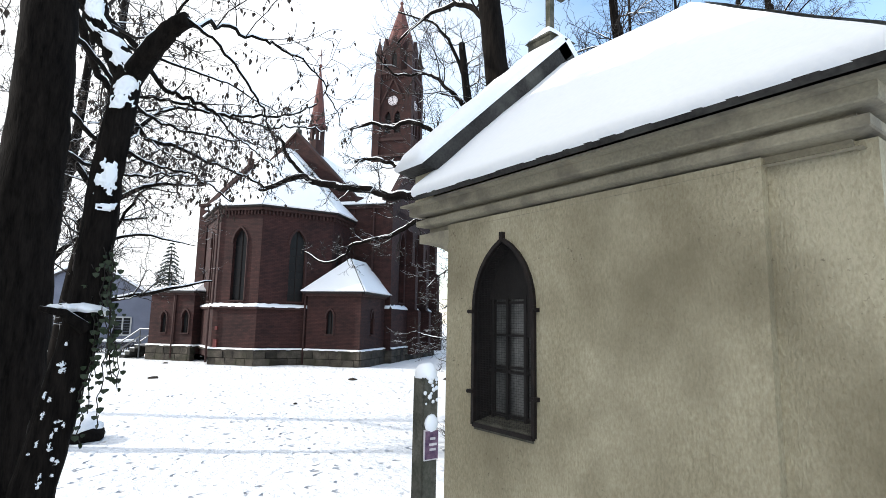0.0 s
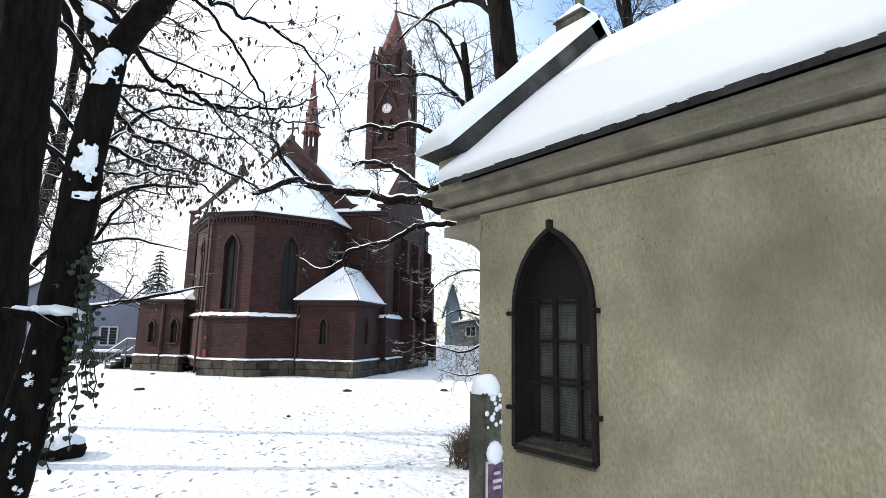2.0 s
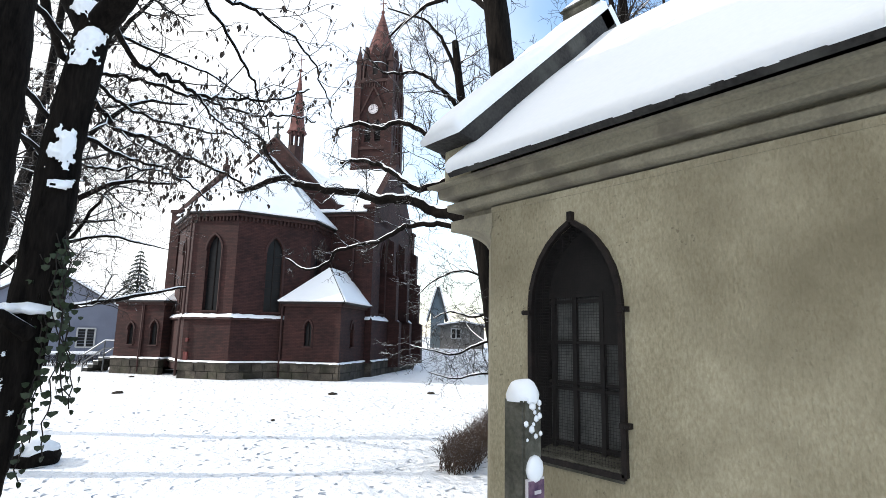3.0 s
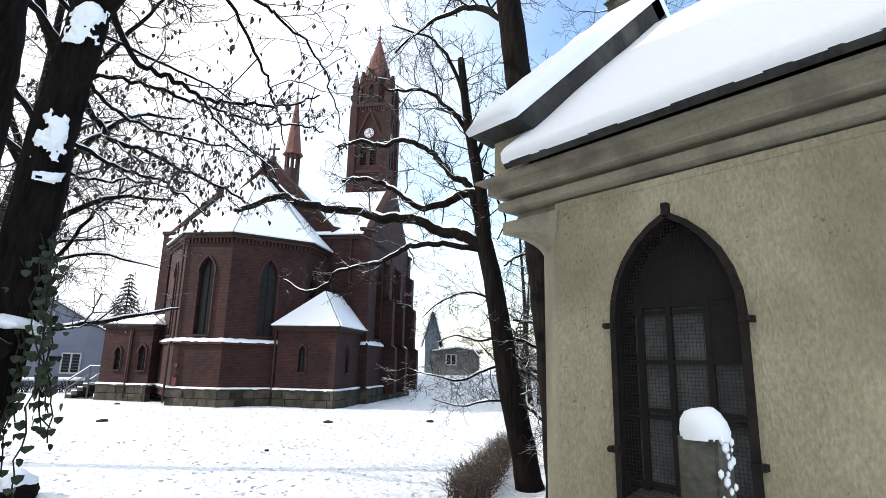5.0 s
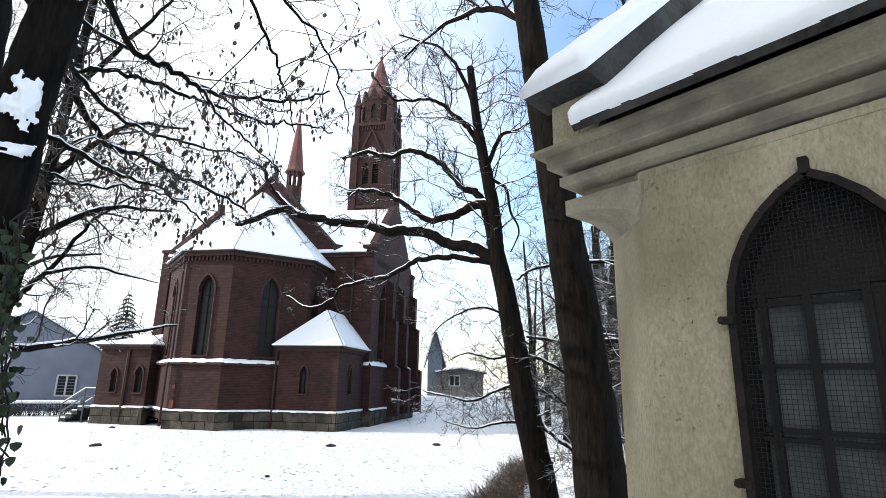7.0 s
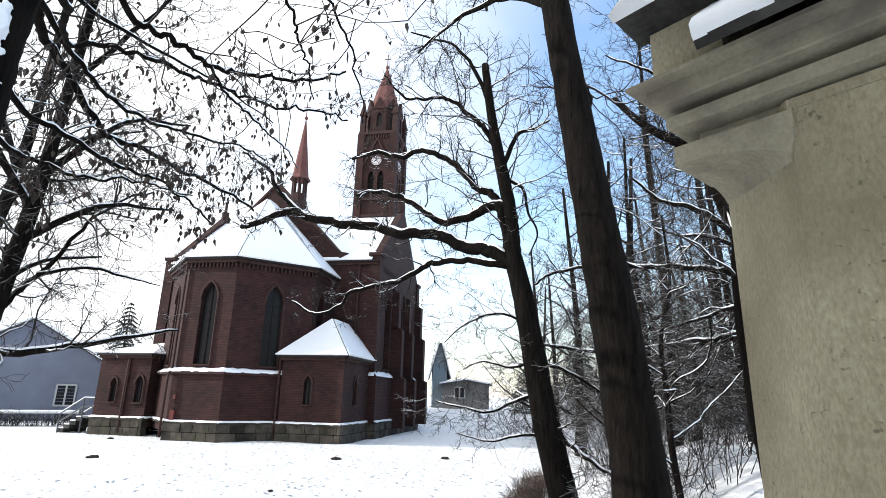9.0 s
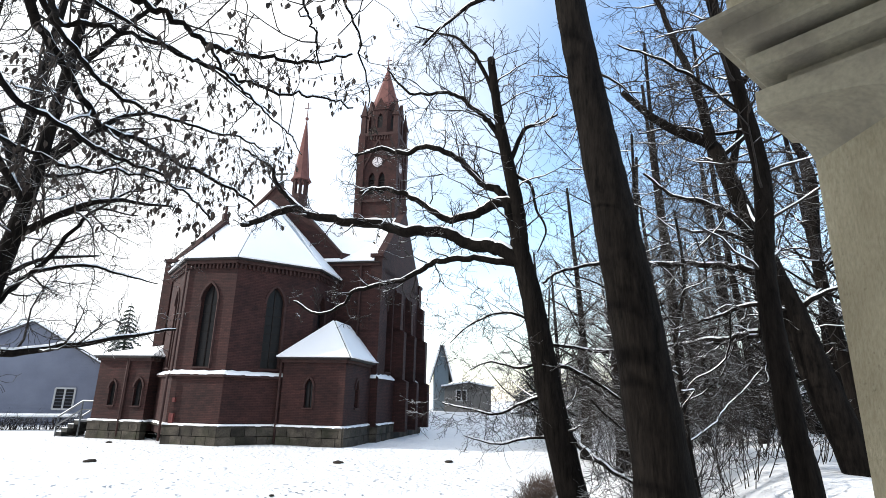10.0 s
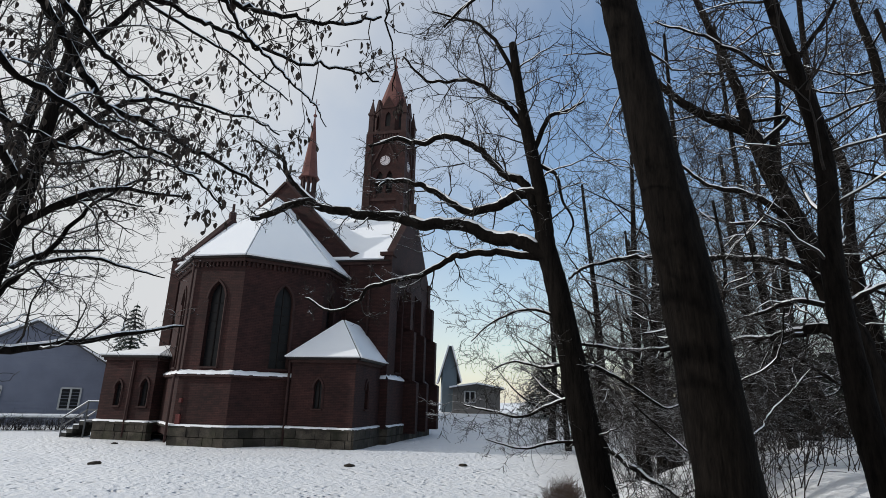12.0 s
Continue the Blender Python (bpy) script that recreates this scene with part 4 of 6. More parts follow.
# arched window with iron frame, wire mesh and glazing
bm = bmesh.new()
arch_pane(bm, at_w, WIN, 0.115)
window = part("window", bm, M_FROST, chapel, "dusty grey glass behind wire mesh")
bm = bmesh.new()
cx, hw, zb, spring, apex = WIN
outer = arch_ring(cx, hw + 0.008, zb - 0.006, spring, apex + 0.01)
for a, b in zip(outer, outer[1:] + outer[:1]):
    bar(bm, at_w(a[0], a[1], -0.008), at_w(b[0], b[1], -0.008), 0.022, 0.022)
part("iron_frame", bm, M_IRON, window, "rusty black iron surround")
bm = bmesh.new()  # near-black sheet over the reveal, its shade put into the colour
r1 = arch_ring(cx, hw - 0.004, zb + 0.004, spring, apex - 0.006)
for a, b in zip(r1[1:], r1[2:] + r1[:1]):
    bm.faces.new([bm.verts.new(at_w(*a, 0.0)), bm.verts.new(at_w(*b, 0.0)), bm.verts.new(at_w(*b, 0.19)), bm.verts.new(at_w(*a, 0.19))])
part("reveal_shade_sheet", bm, M_DARKWOOD, window)
for y in (2.962, 3.096, 3.232, 3.345):
    bm = bmesh.new()
    bar(bm, at_w(y, zb, 0.1), at_w(y, 2.56, 0.1), 0.018, 0.02)
    part("glazing_bar", bm, M_DARKWOOD, window)
for z in (zb + 0.05, 2.155, 2.18, 2.35, 2.525, 2.55):
    bm = bmesh.new()
    bar(bm, at_w(cx - hw, z, 0.103), at_w(cx + hw, z, 0.103), 0.02 if z not in (2.18, 2.525) else 0.008, 0.014)
    part("glazing_bar", bm, M_DARKWOOD, window)
bm = bmesh.new()
block(bm, WX + 0.095, WX + 0.11, cx - hw + 0.005, 3.09, 2.35, 2.56)
part("boarded_pane", bm, M_DARKWOOD, window, "dark board in place of glass")
bm = bmesh.new()
ring = [p for p in arch_ring(cx, hw, 2.55, 2.6, apex)]
bm.faces.new([bm.verts.new(at_w(w, z, 0.095)) for w, z in ring])
part("head_panel", bm, M_DARKWOOD, window, "dark boarded arch head")
bm = bmesh.new()
solid(bm, [at_w(cx - hw, zb - 0.03, 0.19), at_w(cx + hw, zb - 0.03, 0.19), at_w(cx + hw, zb - 0.03, -0.01), at_w(cx - hw, zb - 0.03, -0.01)],
      [at_w(cx - hw, zb + 0.05, 0.19), at_w(cx + hw, zb + 0.05, 0.19), at_w(cx + hw, zb + 0.008, -0.01), at_w(cx - hw, zb + 0.008, -0.01)])
part("sill", bm, M_CONCRETE, window, "sloping mossy stone sill")
for y, z in ((cx + hw + 0.02, 2.475), (cx + hw + 0.02, 2.045), (cx - hw - 0.02, 2.48), (cx - hw - 0.02, 2.055)):
    bm = bmesh.new()
    block(bm, WX - 0.03, WX + 0.02, y - 0.02, y + 0.02, z - 0.01, z + 0.01)
    bmesh.ops.create_icosphere(bm, subdivisions=1, radius=0.012, matrix=Matrix.Translation((WX - 0.03, y + (0.012 if y > cx else -0.012), z)))
    part("fixing_lug", bm, M_IRON, window)
bm = bmesh.new()
block(bm, WX - 0.025, WX + 0.01, cx - 0.011, cx + 0.011, apex + 0.005, apex + 0.05)
part("fixing_lug", bm, M_IRON, window)


def wire_mesh():
    """Fine square wire mesh stretched in the iron frame."""
    vs, fs = [], []

    def wire(a, b):
        t = 0.0008
        n = len(vs)
        d = Vector((0, 1, 0)) if abs(a[1] - b[1]) < 1e-6 else Vector((0, 0, 1))
        for p in (Vector(a), Vector(b)):
            vs.extend([p + d * t, p - d * t, p + Vector((t, 0, 0))])
        fs.extend([(n, n + 1, n + 4, n + 3), (n + 1, n + 2, n + 5, n + 4), (n + 2, n, n + 3, n + 5)])
    arc = arch_points(hw, spring, apex, 24)
    y = -hw + 0.011
    while y < hw:
        top = spring if abs(y) > arc[0][0] - 1e-6 else max(z for x, z in arc if x >= abs(y) - 0.012)
        wire((WX + 0.006, cx + y, zb), (WX + 0.006, cx + y, top))
        y += 0.0125
    z = zb + 0.01
    while z < apex - 0.01:
        half = hw if z <= spring else max(x for x, zz in arc if zz >= z - 1e-6)
        wire((WX + 0.0065, cx - half, z), (WX + 0.0065, cx + half, z))
        z += 0.0125
    return tagged(raw_part("wire_mesh", vs, fs, M_DARKWOOD, window), kind="stuff")


wire_mesh()
chapel.location.z -= 0.49 * K

# ---- fence post with a notice ----
def fence_post():
    px, py, top = 1.63, 2.72, 1.73
    t = thing("fence_post", (px, py, ground_z(px, py)), "weathered lichen-covered concrete post with a cap of snow", "post")
    bm = bmesh.new()
    h = 0.034
    solid(bm, [(px - h, py - h, 0.3), (px + h, py - h, 0.3), (px + h, py + h, 0.3), (px - h, py + h, 0.3)],
          [(px - h, py - h, top), (px + h, py - h, top), (px + h, py + h, top), (px - h, py + h, top)])
    bmesh.ops.bevel(bm, geom=bm.edges[:], offset=0.006, segments=2, affect="EDGES")
    part("post", bm, M_CONCRETE, t)
    bm = bmesh.new()
    bmesh.ops.create_uvsphere(bm, u_segments=16, v_segments=8, radius=0.045, matrix=Matrix.Translation((px, py, top + 0.006)) @ Matrix.Diagonal((0.95, 0.95, 0.85, 1)))
    bmesh.ops.delete(bm, geom=[v for v in bm.verts if v.co.z < top - 0.012], context="VERTS")
    for v in bm.verts:
        v.co += Vector((noise.noise(v.co * 30), noise.noise(v.co * 30 + Vector((5, 0, 0))), noise.noise(v.co * 25))) * 0.005
    part("snow_cap", bm, M_SNOW, t, "rounded cap of snow", smooth=True)
    bm = bmesh.new()
    rg = random.Random(3)
    for i in range(16):
        z = top - 0.005 - rg.random() ** 1.4 * 0.11
        bmesh.ops.create_icosphere(bm, subdivisions=1, radius=rg.uniform(0.004, 0.011), matrix=Matrix.Translation((px + rg.uniform(-0.03, 0.03), py - h - 0.001, z)) @ Matrix.Diagonal((1, 0.5, 1, 1)))
    bmesh.ops.create_icosphere(bm, subdivisions=2, radius=0.03, matrix=Matrix.Translation((px, py - h - 0.004, top - 0.165)) @ Matrix.Diagonal((0.95, 0.5, 1.1, 1)))
    part("clinging_snow", bm, M_SNOW, t, smooth=True)["kind"] = "stuff"
    n = thing("notice", (px, py - h, top - 0.24), "small violet laminated notice fixed to the concrete post", "sign")
    bm = bmesh.new()
    block(bm, px - 0.03, px + 0.03, py - h - 0.008, py - h - 0.001, top - 0.29, top - 0.185)
    part("board", bm, M_PAPER, n)
    bm = bmesh.new()
    block(bm, px - 0.027, px + 0.027, py - h - 0.0105, py - h - 0.008, top - 0.285, top - 0.19)
    part("print", bm, M_POSTER, n)
    for z, w in ((0.215, 0.014), (0.235, 0.02), (0.252, 0.016)):
        bm = bmesh.new()
        block(bm, px - w * 0.6, px + w, py - h - 0.0125, py - h - 0.0105, top - z - 0.005, top - z + 0.003)
        part("text_bar", bm, M_PAPER, n)


fence_post()

# ---- trees ----
class Buffer:
    """Gathers tubes, snow and leaves of one tree."""

    def __init__(self):
        self.v, self.f, self.n = [], [], 0

    def add(self, vs, fs):
        self.v.append(np.asarray(vs, float).reshape(-1, 3))
        self.f.extend([tuple(i + self.n for i in f) for f in fs])
        self.n += len(self.v[-1])

    def link(self, name, mat, parent, label="", smooth=True):
        if self.n:
            return raw_part(name, np.concatenate(self.v), self.f, mat, parent, label, smooth)


FACES = {}


def tube_faces(m, n):
    if (m, n) not in FACES:
        FACES[m, n] = [(i * n + k, i * n + (k + 1) % n, (i + 1) * n + (k + 1) % n, (i + 1) * n + k) for i in range(m - 1) for k in range(n)]
    return FACES[m, n]


def rings(pts, rads, n, knobs=0.0, seed=0):
    pts = np.asarray(pts, float)
    d = np.gradient(pts, axis=0)
    d /= np.linalg.norm(d, axis=1, keepdims=True) + 1e-9
    a = np.cross(d, (0.31, 0.17, 0.2))
    a /= np.linalg.norm(a, axis=1, keepdims=True) + 1e-9
    b = np.cross(d, a)
    t = np.arange(n) * 2 * np.pi / n
    r = np.asarray(rads, float)[:, None]
    if knobs:
        rr = np.random.RandomState(seed)
        lobes = 1 + knobs * np.sin(3 * t[None] + rr.uniform(0, 6)) * 0.5 + knobs * rr.normal(0, 0.35, (len(pts), n))
        r = r * lobes
    off = a[:, None] * (np.cos(t)[None] * r)[..., None] + b[:, None] * (np.sin(t)[None] * r)[..., None]
    return (pts[:, None] + off).reshape(-1, 3)


def smooth_line(ctrl, per=6):
    """A Catmull-Rom line through a few places."""
    c = np.asarray(ctrl, float)
    c = np.vstack([2 * c[0] - c[1], c, 2 * c[-1] - c[-2]])
    out = []
    for i in range(1, len(c) - 2):
        for s in np.linspace(0, 1, per, endpoint=False):
            p0, p1, p2, p3 = c[i - 1:i + 3]
            out.append(0.5 * (2 * p1 + (p2 - p0) * s + (2 * p0 - 5 * p1 + 4 * p2 - p3) * s * s + (3 * p1 - p0 - 3 * p2 + p3) * s ** 3))
    out.append(c[-2])
    return np.array(out)


def snow_on(buf, pts, rads, rg, cover=0.75):
    """Strips of snow along the top of a limb, with breaks."""
    pts, rads = np.asarray(pts, float), np.asarray(rads, float)
    run = []

    def flush():
        if len(run) >= 2:
            idx = np.array(run)
            p, r = pts[idx], rads[idx]
            d = np.gradient(p, axis=0)
            d /= np.linalg.norm(d, axis=1, keepdims=True) + 1e-9
            s = np.cross(d, (0, 0, 1.0))
            s /= np.linalg.norm(s, axis=1, keepdims=True) + 1e-9
            u = np.cross(s, d)
            w = r * 0.72
            hgt = 0.2 * r + 0.009
            taper = np.minimum(1, np.minimum(np.arange(len(p)) + 0.35, len(p) - 0.65 - np.arange(len(p))))
            off = [(-1, 0.35, 0), (-0.8, 0.75, 0.7), (0, 0.95, 1), (0.8, 0.75, 0.7), (1, 0.35, 0)]
            vs = np.stack([p + s * (w * a * taper)[:, None] + u * (r * b + hgt * h * taper)[:, None] for a, b, h in off], 1).reshape(-1, 3)
            fs = [(i * 5 + k, i * 5 + k + 1, (i + 1) * 5 + k + 1, (i + 1) * 5 + k) for i in range(len(p) - 1) for k in range(4)]
            buf.add(vs, fs)
        run.clear()
    for i in range(len(pts)):
        d = pts[min(i + 1, len(pts) - 1)] - pts[max(i - 1, 0)]
        steep = abs(d[2]) / (np.linalg.norm(d) + 1e-9)
        if steep < 0.8 and rg.random() < cover + 0.2:
            run.append(i)
        else:
            flush()
    flush()


def grow(t, p, d, length, r, lvl, rg, up=0.06, wig=0.28, leaves=0.0, dense=1.0):
    """One branch and its side branches, into the buffers of tree t."""
    m = 6 if lvl > 1 else 4
    p, d = np.array(p, float), np.array(d, float)
    d /= np.linalg.norm(d)
    pts, dirs = [p], [d]
    for i in range(m):
        d = d + np.array([rg.gauss(0, wig), rg.gauss(0, wig), rg.gauss(0, wig) + up])
        d /= np.linalg.norm(d)
        p = p + d * length / m
        pts.append(p)
        dirs.append(d)
    rads = np.linspace(r, max(r * 0.3, 0.0028), m + 1)
    n = 3 if r < 0.012 else 5
    t["twig"].add(rings(pts, rads, n), tube_faces(m + 1, n))
    if r > 0.011 and "snow" in t:
        snow_on(t["snow"], pts, rads, rg, 0.6)
    if lvl > 0:
        count = int(round((5 if lvl > 1 else 4) * dense * rg.uniform(0.8, 1.3)))
        for k in range(count):
            i = rg.uniform(0.25, 1.0) * m
            j = min(int(i), m - 1)
            q = pts[j] + (pts[j + 1] - pts[j]) * (i - j)
            side = np.array([rg.gauss(0, 1), rg.gauss(0, 1), rg.gauss(0, 0.8)])
            side -= dirs[j] * side.dot(dirs[j])
            side /= np.linalg.norm(side) + 1e-9
            nd = dirs[j] * rg.uniform(0.5, 0.9) + side * rg.uniform(0.6, 0.9)
            grow(t, q, nd, length * rg.uniform(0.38, 0.62), max(r * rg.uniform(0.4, 0.6), 0.0035), lvl - 1, rg, up, wig, leaves, dense)
    elif leaves:
        for q in pts[1:]:
            if rg.random() < leaves:
                hang_leaf(t["leaf"], q, rg, t.get("leaf_size", 1.0))


def hang_leaf(buf, q, rg, size=1.0):
    """A withered leaf hanging down, folded along its rib."""
    l, w = rg.uniform(0.04, 0.075) * size, rg.uniform(0.01, 0.021) * size
    a = rg.uniform(0, 6.28)
    s, c = np.array([math.cos(a), math.sin(a), 0]), np.array([-math.sin(a), math.cos(a), 0])
    lean = s * rg.uniform(-0.3, 0.3) + c * rg.uniform(-0.3, 0.3)
    p = lambda h, x, y: q + np.array([0, 0, -h * l]) + lean * h * l + s * x * w + c * y * w
    vs = [p(0.2, 0, 0), p(0.5, 1, 0.6), p(0.8, 0.8, 0.7), p(1.2, 0.1, 0.2), p(0.85, -0.8, 0.6), p(0.5, -1, 0.5), p(0.7, 0, -0.2), p(0, 0.06, 0), p(0, -0.06, 0)]
    buf.add(vs, [(0, 1, 2, 6), (6, 2, 3), (0, 6, 4, 5), (6, 3, 4), (7, 0, 8)])


def trunk_line(t, name, ctrl, r0, r1, rg, parent, n=12, flare=0.0, snow=True, per=6, label=""):
    pts = smooth_line(ctrl, per)
    if name == "limb":
        k = np.arange(len(pts))
        wob = np.array([[noise.noise((i * 0.55, r0 * 99, a)) for a in (1.5, 7.5, 13.5)] for i in k])
        span = np.linalg.norm(pts[-1] - pts[0])
        pts = pts + wob * (min(0.05, span * 0.014) * np.minimum(1, k / 5))[:, None]
    rads = np.linspace(r0, r1, len(pts))
    if flare:
        rads[:4] *= 1 + flare * np.array([1, 0.5, 0.2, 0.05])
    b = Buffer()
    b.add(rings(pts, rads, n, 0.09, rg.randrange(999)), tube_faces(len(pts), n) + [tuple(range(n))[::-1], tuple(range((len(pts) - 1) * n, len(pts) * n))])
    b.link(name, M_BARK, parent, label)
    if snow:
        snow_on(t["snow"], pts, rads, rg)
    return pts, rads


def side_twigs(t, pts, rads, rg, every=0.35, start=0.15, length=1.0, lvl=2, leaves=0.0, up=0.06, dense=1.0, bias=(0, 0, 0)):
    """Side branches all along a limb."""
    m = len(pts)
    seg = np.linalg.norm(np.diff(pts, axis=0), axis=1).sum()
    count = max(2, int(seg / every))
    for k in range(count):
        i = (start + (1 - start) * (k + rg.random()) / count) * (m - 1)
        j = min(int(i), m - 2)
        d = pts[j + 1] - pts[j]
        d = d / (np.linalg.norm(d) + 1e-9)
        side = np.array([rg.gauss(0, 1), rg.gauss(0, 1), rg.gauss(0.1, 0.8)]) + np.array(bias)
        side -= d * side.dot(d)
        side /= np.linalg.norm(side) + 1e-9
        grow(t, pts[j] + d * 0.01, d * rg.uniform(0.3, 0.8) + side, length * rg.uniform(0.6, 1.2) * (1 - 0.4 * k / count), max(0.005, min(rads[j] * 0.42, 0.016)), lvl, rg, up, 0.26, leaves, dense)


def new_tree(base, label):
    e = thing("tree", base, label, "tree")
    return e, {"twig": Buffer(), "snow": Buffer(), "leaf": Buffer()}


def finish(e, t, twig_mat=M_TWIG):
    t["twig"].link("crown", twig_mat, e, "bare twigs dusted with snow")
    o = t["snow"].link("branch_snow", M_SNOW, e, "snow lying along the branches")
    if o:
        o["kind"] = "stuff"
    t["leaf"].link("hanging_leaves", M_LEAF, e, "withered brown leaves still hanging", False)


# leaning forked tree with ivy, near the chapel
rg = random.Random(21)
e, t = new_tree((0.42, 5.2, ground_z(0.42, 5.2)), "leaning dark forked tree with ivy and snow patches")
pts, rads = trunk_line(t, "trunk", [(0.49, 5.23, 0.40), (0.57, 5.35, 0.88), (0.66, 5.41, 1.41), (0.74, 5.41, 1.92), (0.77, 5.45, 2.46), (0.79, 5.47, 2.95), (0.83, 5.45, 3.37), (0.86, 5.45, 3.68)], 0.13, 0.09, rg, e, 14, 0.3, False, 8)
l1, r1_ = trunk_line(t, "limb", [(0.86, 5.45, 3.63), (0.73, 5.61, 3.96), (0.61, 5.76, 4.26), (0.53, 5.88, 4.62), (0.38, 6.07, 6.02), (0.47, 6.26, 7.44)], 0.1, 0.05, rg, e, 10, 0, True)
l2, r2_ = trunk_line(t, "limb", [(0.86, 5.44, 3.63), (0.95, 5.25, 3.78), (1.04, 5.12, 3.93), (1.13, 5.00, 3.99)], 0.085, 0.055, rg, e, 10, 0, True)
side_twigs(t, l1, r1_, rg, 0.35, 0.3, 1.2, 2, 0.15)
for ctrl, r in (([(0.61, 5.76, 4.26), (0.95, 6.5, 4.4), (1.34, 7.27, 4.35), (1.63, 7.29, 4.28), (1.92, 7.31, 4.21), (2.26, 7.29, 4.27), (2.65, 7.22, 4.35), (3.04, 7.16, 4.56)], 0.03),
                ([(1.9, 7.23, 4.17), (2.04, 7.29, 4.04), (2.22, 7.32, 3.95), (2.42, 7.33, 3.83), (2.62, 7.33, 3.73), (2.76, 7.39, 3.62)], 0.012),
                ([(0.83, 5.45, 3.3), (0.98, 6.8, 3.95), (1.03, 8.05, 4.41), (1.4, 8.04, 4.49), (1.82, 8.0, 4.47), (2.2, 7.98, 4.44), (2.61, 7.95, 4.42), (3.08, 7.86, 4.48), (3.45, 7.85, 4.52)], 0.026),
                ([(1.13, 5.0, 3.99), (1.5, 5.4, 4.02), (1.9, 5.76, 3.83), (1.98, 5.79, 3.67), (2.06, 5.8, 3.55), (2.14, 5.83, 3.35)], 0.012),
                ([(1.1, 5.02, 3.95), (1.6, 5.9, 4.5), (2.3, 6.6, 4.85), (3.1, 7.3, 5.0), (3.9, 8.3, 4.8)], 0.02)):
    p_, q_ = trunk_line(t, "limb", ctrl, r, r * 0.3, rg, e, 8, 0, True, 10)
    side_twigs(t, p_, q_, rg, 0.34, 0.2, 0.7, 1, 0.4, -0.015, 0.9)
# snow patches on the trunk's upper side and round the sawn stub
stub = Buffer()
stub.add(rings([(0.74, 5.30, 1.84), (0.61, 5.21, 1.94), (0.49, 5.11, 1.96)], [0.045, 0.03, 0.016], 8), tube_faces(3, 8) + [tuple(range(16, 24))])
stub.link("stub", M_BARK, e)
def bark_patch(line, radii, z, tall, turn, wide, seed):
    """Snow stuck to the trunk: a thin ragged shell on the bark. turn: degrees round the trunk from -y towards +x."""
    bm = bmesh.new()
    zs = np.array([q[2] for q in line])
    nu, nv = (44, 60) if tall > 0.05 else (12, 14)
    grid = {}
    for a in range(nu + 1):
        for b in range(nv + 1):
            x, y = a / nu * 2 - 1, b / nv * 2 - 1
            hz = z + y * tall
            c = np.array([np.interp(hz, zs, [q[k] for q in line]) for k in range(3)])
            r = float(np.interp(hz, zs, radii))
            edge = 1 - math.hypot(x, y) + 0.75 * noise.noise((x * 1.6 + seed, y * 1.9, seed * 3.1)) + 0.3 * noise.noise((x * 5, y * 5, seed))
            if edge > 0.12:
                an = radians(turn + x * wide)
                rr = r * 1.05 + 0.004 + 0.024 * min(1, edge * 1.4)
                grid[a, b] = bm.verts.new((c[0] + rr * math.sin(an), c[1] - rr * math.cos(an), hz))
    for a in range(nu):
        for b in range(nv):
            q = [grid.get(k) for k in ((a, b), (a + 1, b), (a + 1, b + 1), (a, b + 1))]
            if all(q):
                bm.faces.new(q)
    if bm.faces:
        part("snow_patch", bm, M_SNOW, e, "ragged snow stuck to the bark", smooth=True)
    else:
        bm.free()


for k, (z, tall, turn, wide) in enumerate(((2.87, 0.13, 0, 40), (2.66, 0.045, 15, 38), (3.5, 0.14, -10, 55))):
    bark_patch(pts, rads, z, tall, turn, wide, k + 2)
fleck = random.Random(44)
for k in range(22):
    bark_patch(pts, rads, fleck.uniform(0.9, 1.75), fleck.uniform(0.01, 0.03), fleck.uniform(-45, 30), fleck.uniform(4, 9), 50 + k)
bark_patch(l1, r1_, 3.85, 0.22, -10, 60, 31)
bark_patch(l1, r1_, 4.2, 0.2, 0, 50, 32)
bm = bmesh.new()
for c, sc in (((0.73, 5.33, 1.97), (0.1, 0.09, 0.035)), ((0.64, 5.25, 1.97), (0.06, 0.05, 0.022)), ((0.56, 5.18, 1.975), (0.05, 0.035, 0.014)), ((0.84, 5.38, 1.95), (0.06, 0.08, 0.03))):
    bmesh.ops.create_icosphere(bm, subdivisions=4, radius=1.0, matrix=Matrix.Translation(c) @ Matrix.Diagonal((*sc, 1)))
for v in bm.verts:
    v.co += Vector((noise.noise(v.co * 18), noise.noise(v.co * 18 + Vector((7, 0, 0))), 0.6 * noise.noise(v.co * 18 + Vector((0, 7, 0))))) * 0.028
part("stub_snow", bm, M_SNOW, e, "snow heaped round the sawn stub", smooth=True)
ivy = Buffer()
for k in range(9):
    q = np.array([0.72 + rg.uniform(0, 0.16), 5.3 + rg.uniform(-0.1, 0.1), 2.4 - rg.uniform(0, 0.25)])
    line = [q]
    for i in range(rg.randrange(9, 22)):
        q = q + np.array([rg.gauss(0.004, 0.015), rg.gauss(0.002, 0.015), -0.055])
        line.append(q)
        for j in range(2):
            a, s = rg.uniform(0, 6.28), rg.uniform(0.012, 0.026)
            x, y = np.array([math.cos(a), math.sin(a), 0]) * s, np.array([0, 0, -1]) * s
            c = q + np.array([rg.gauss(0, 0.02), rg.gauss(0, 0.02), 0])
            ivy.add([c, c + x + y * 0.2, c + x * 0.8 + y, c + y * 1.6, c - x * 0.8 + y, c - x + y * 0.2], [(0, 1, 2, 3), (0, 3, 4, 5)])
    t["twig"].add(rings(line, [0.004] * len(line), 3), tube_faces(len(line), 3))
ivy.link("ivy", M_IVY, e, "dark trailing ivy", False)
finish(e, t)

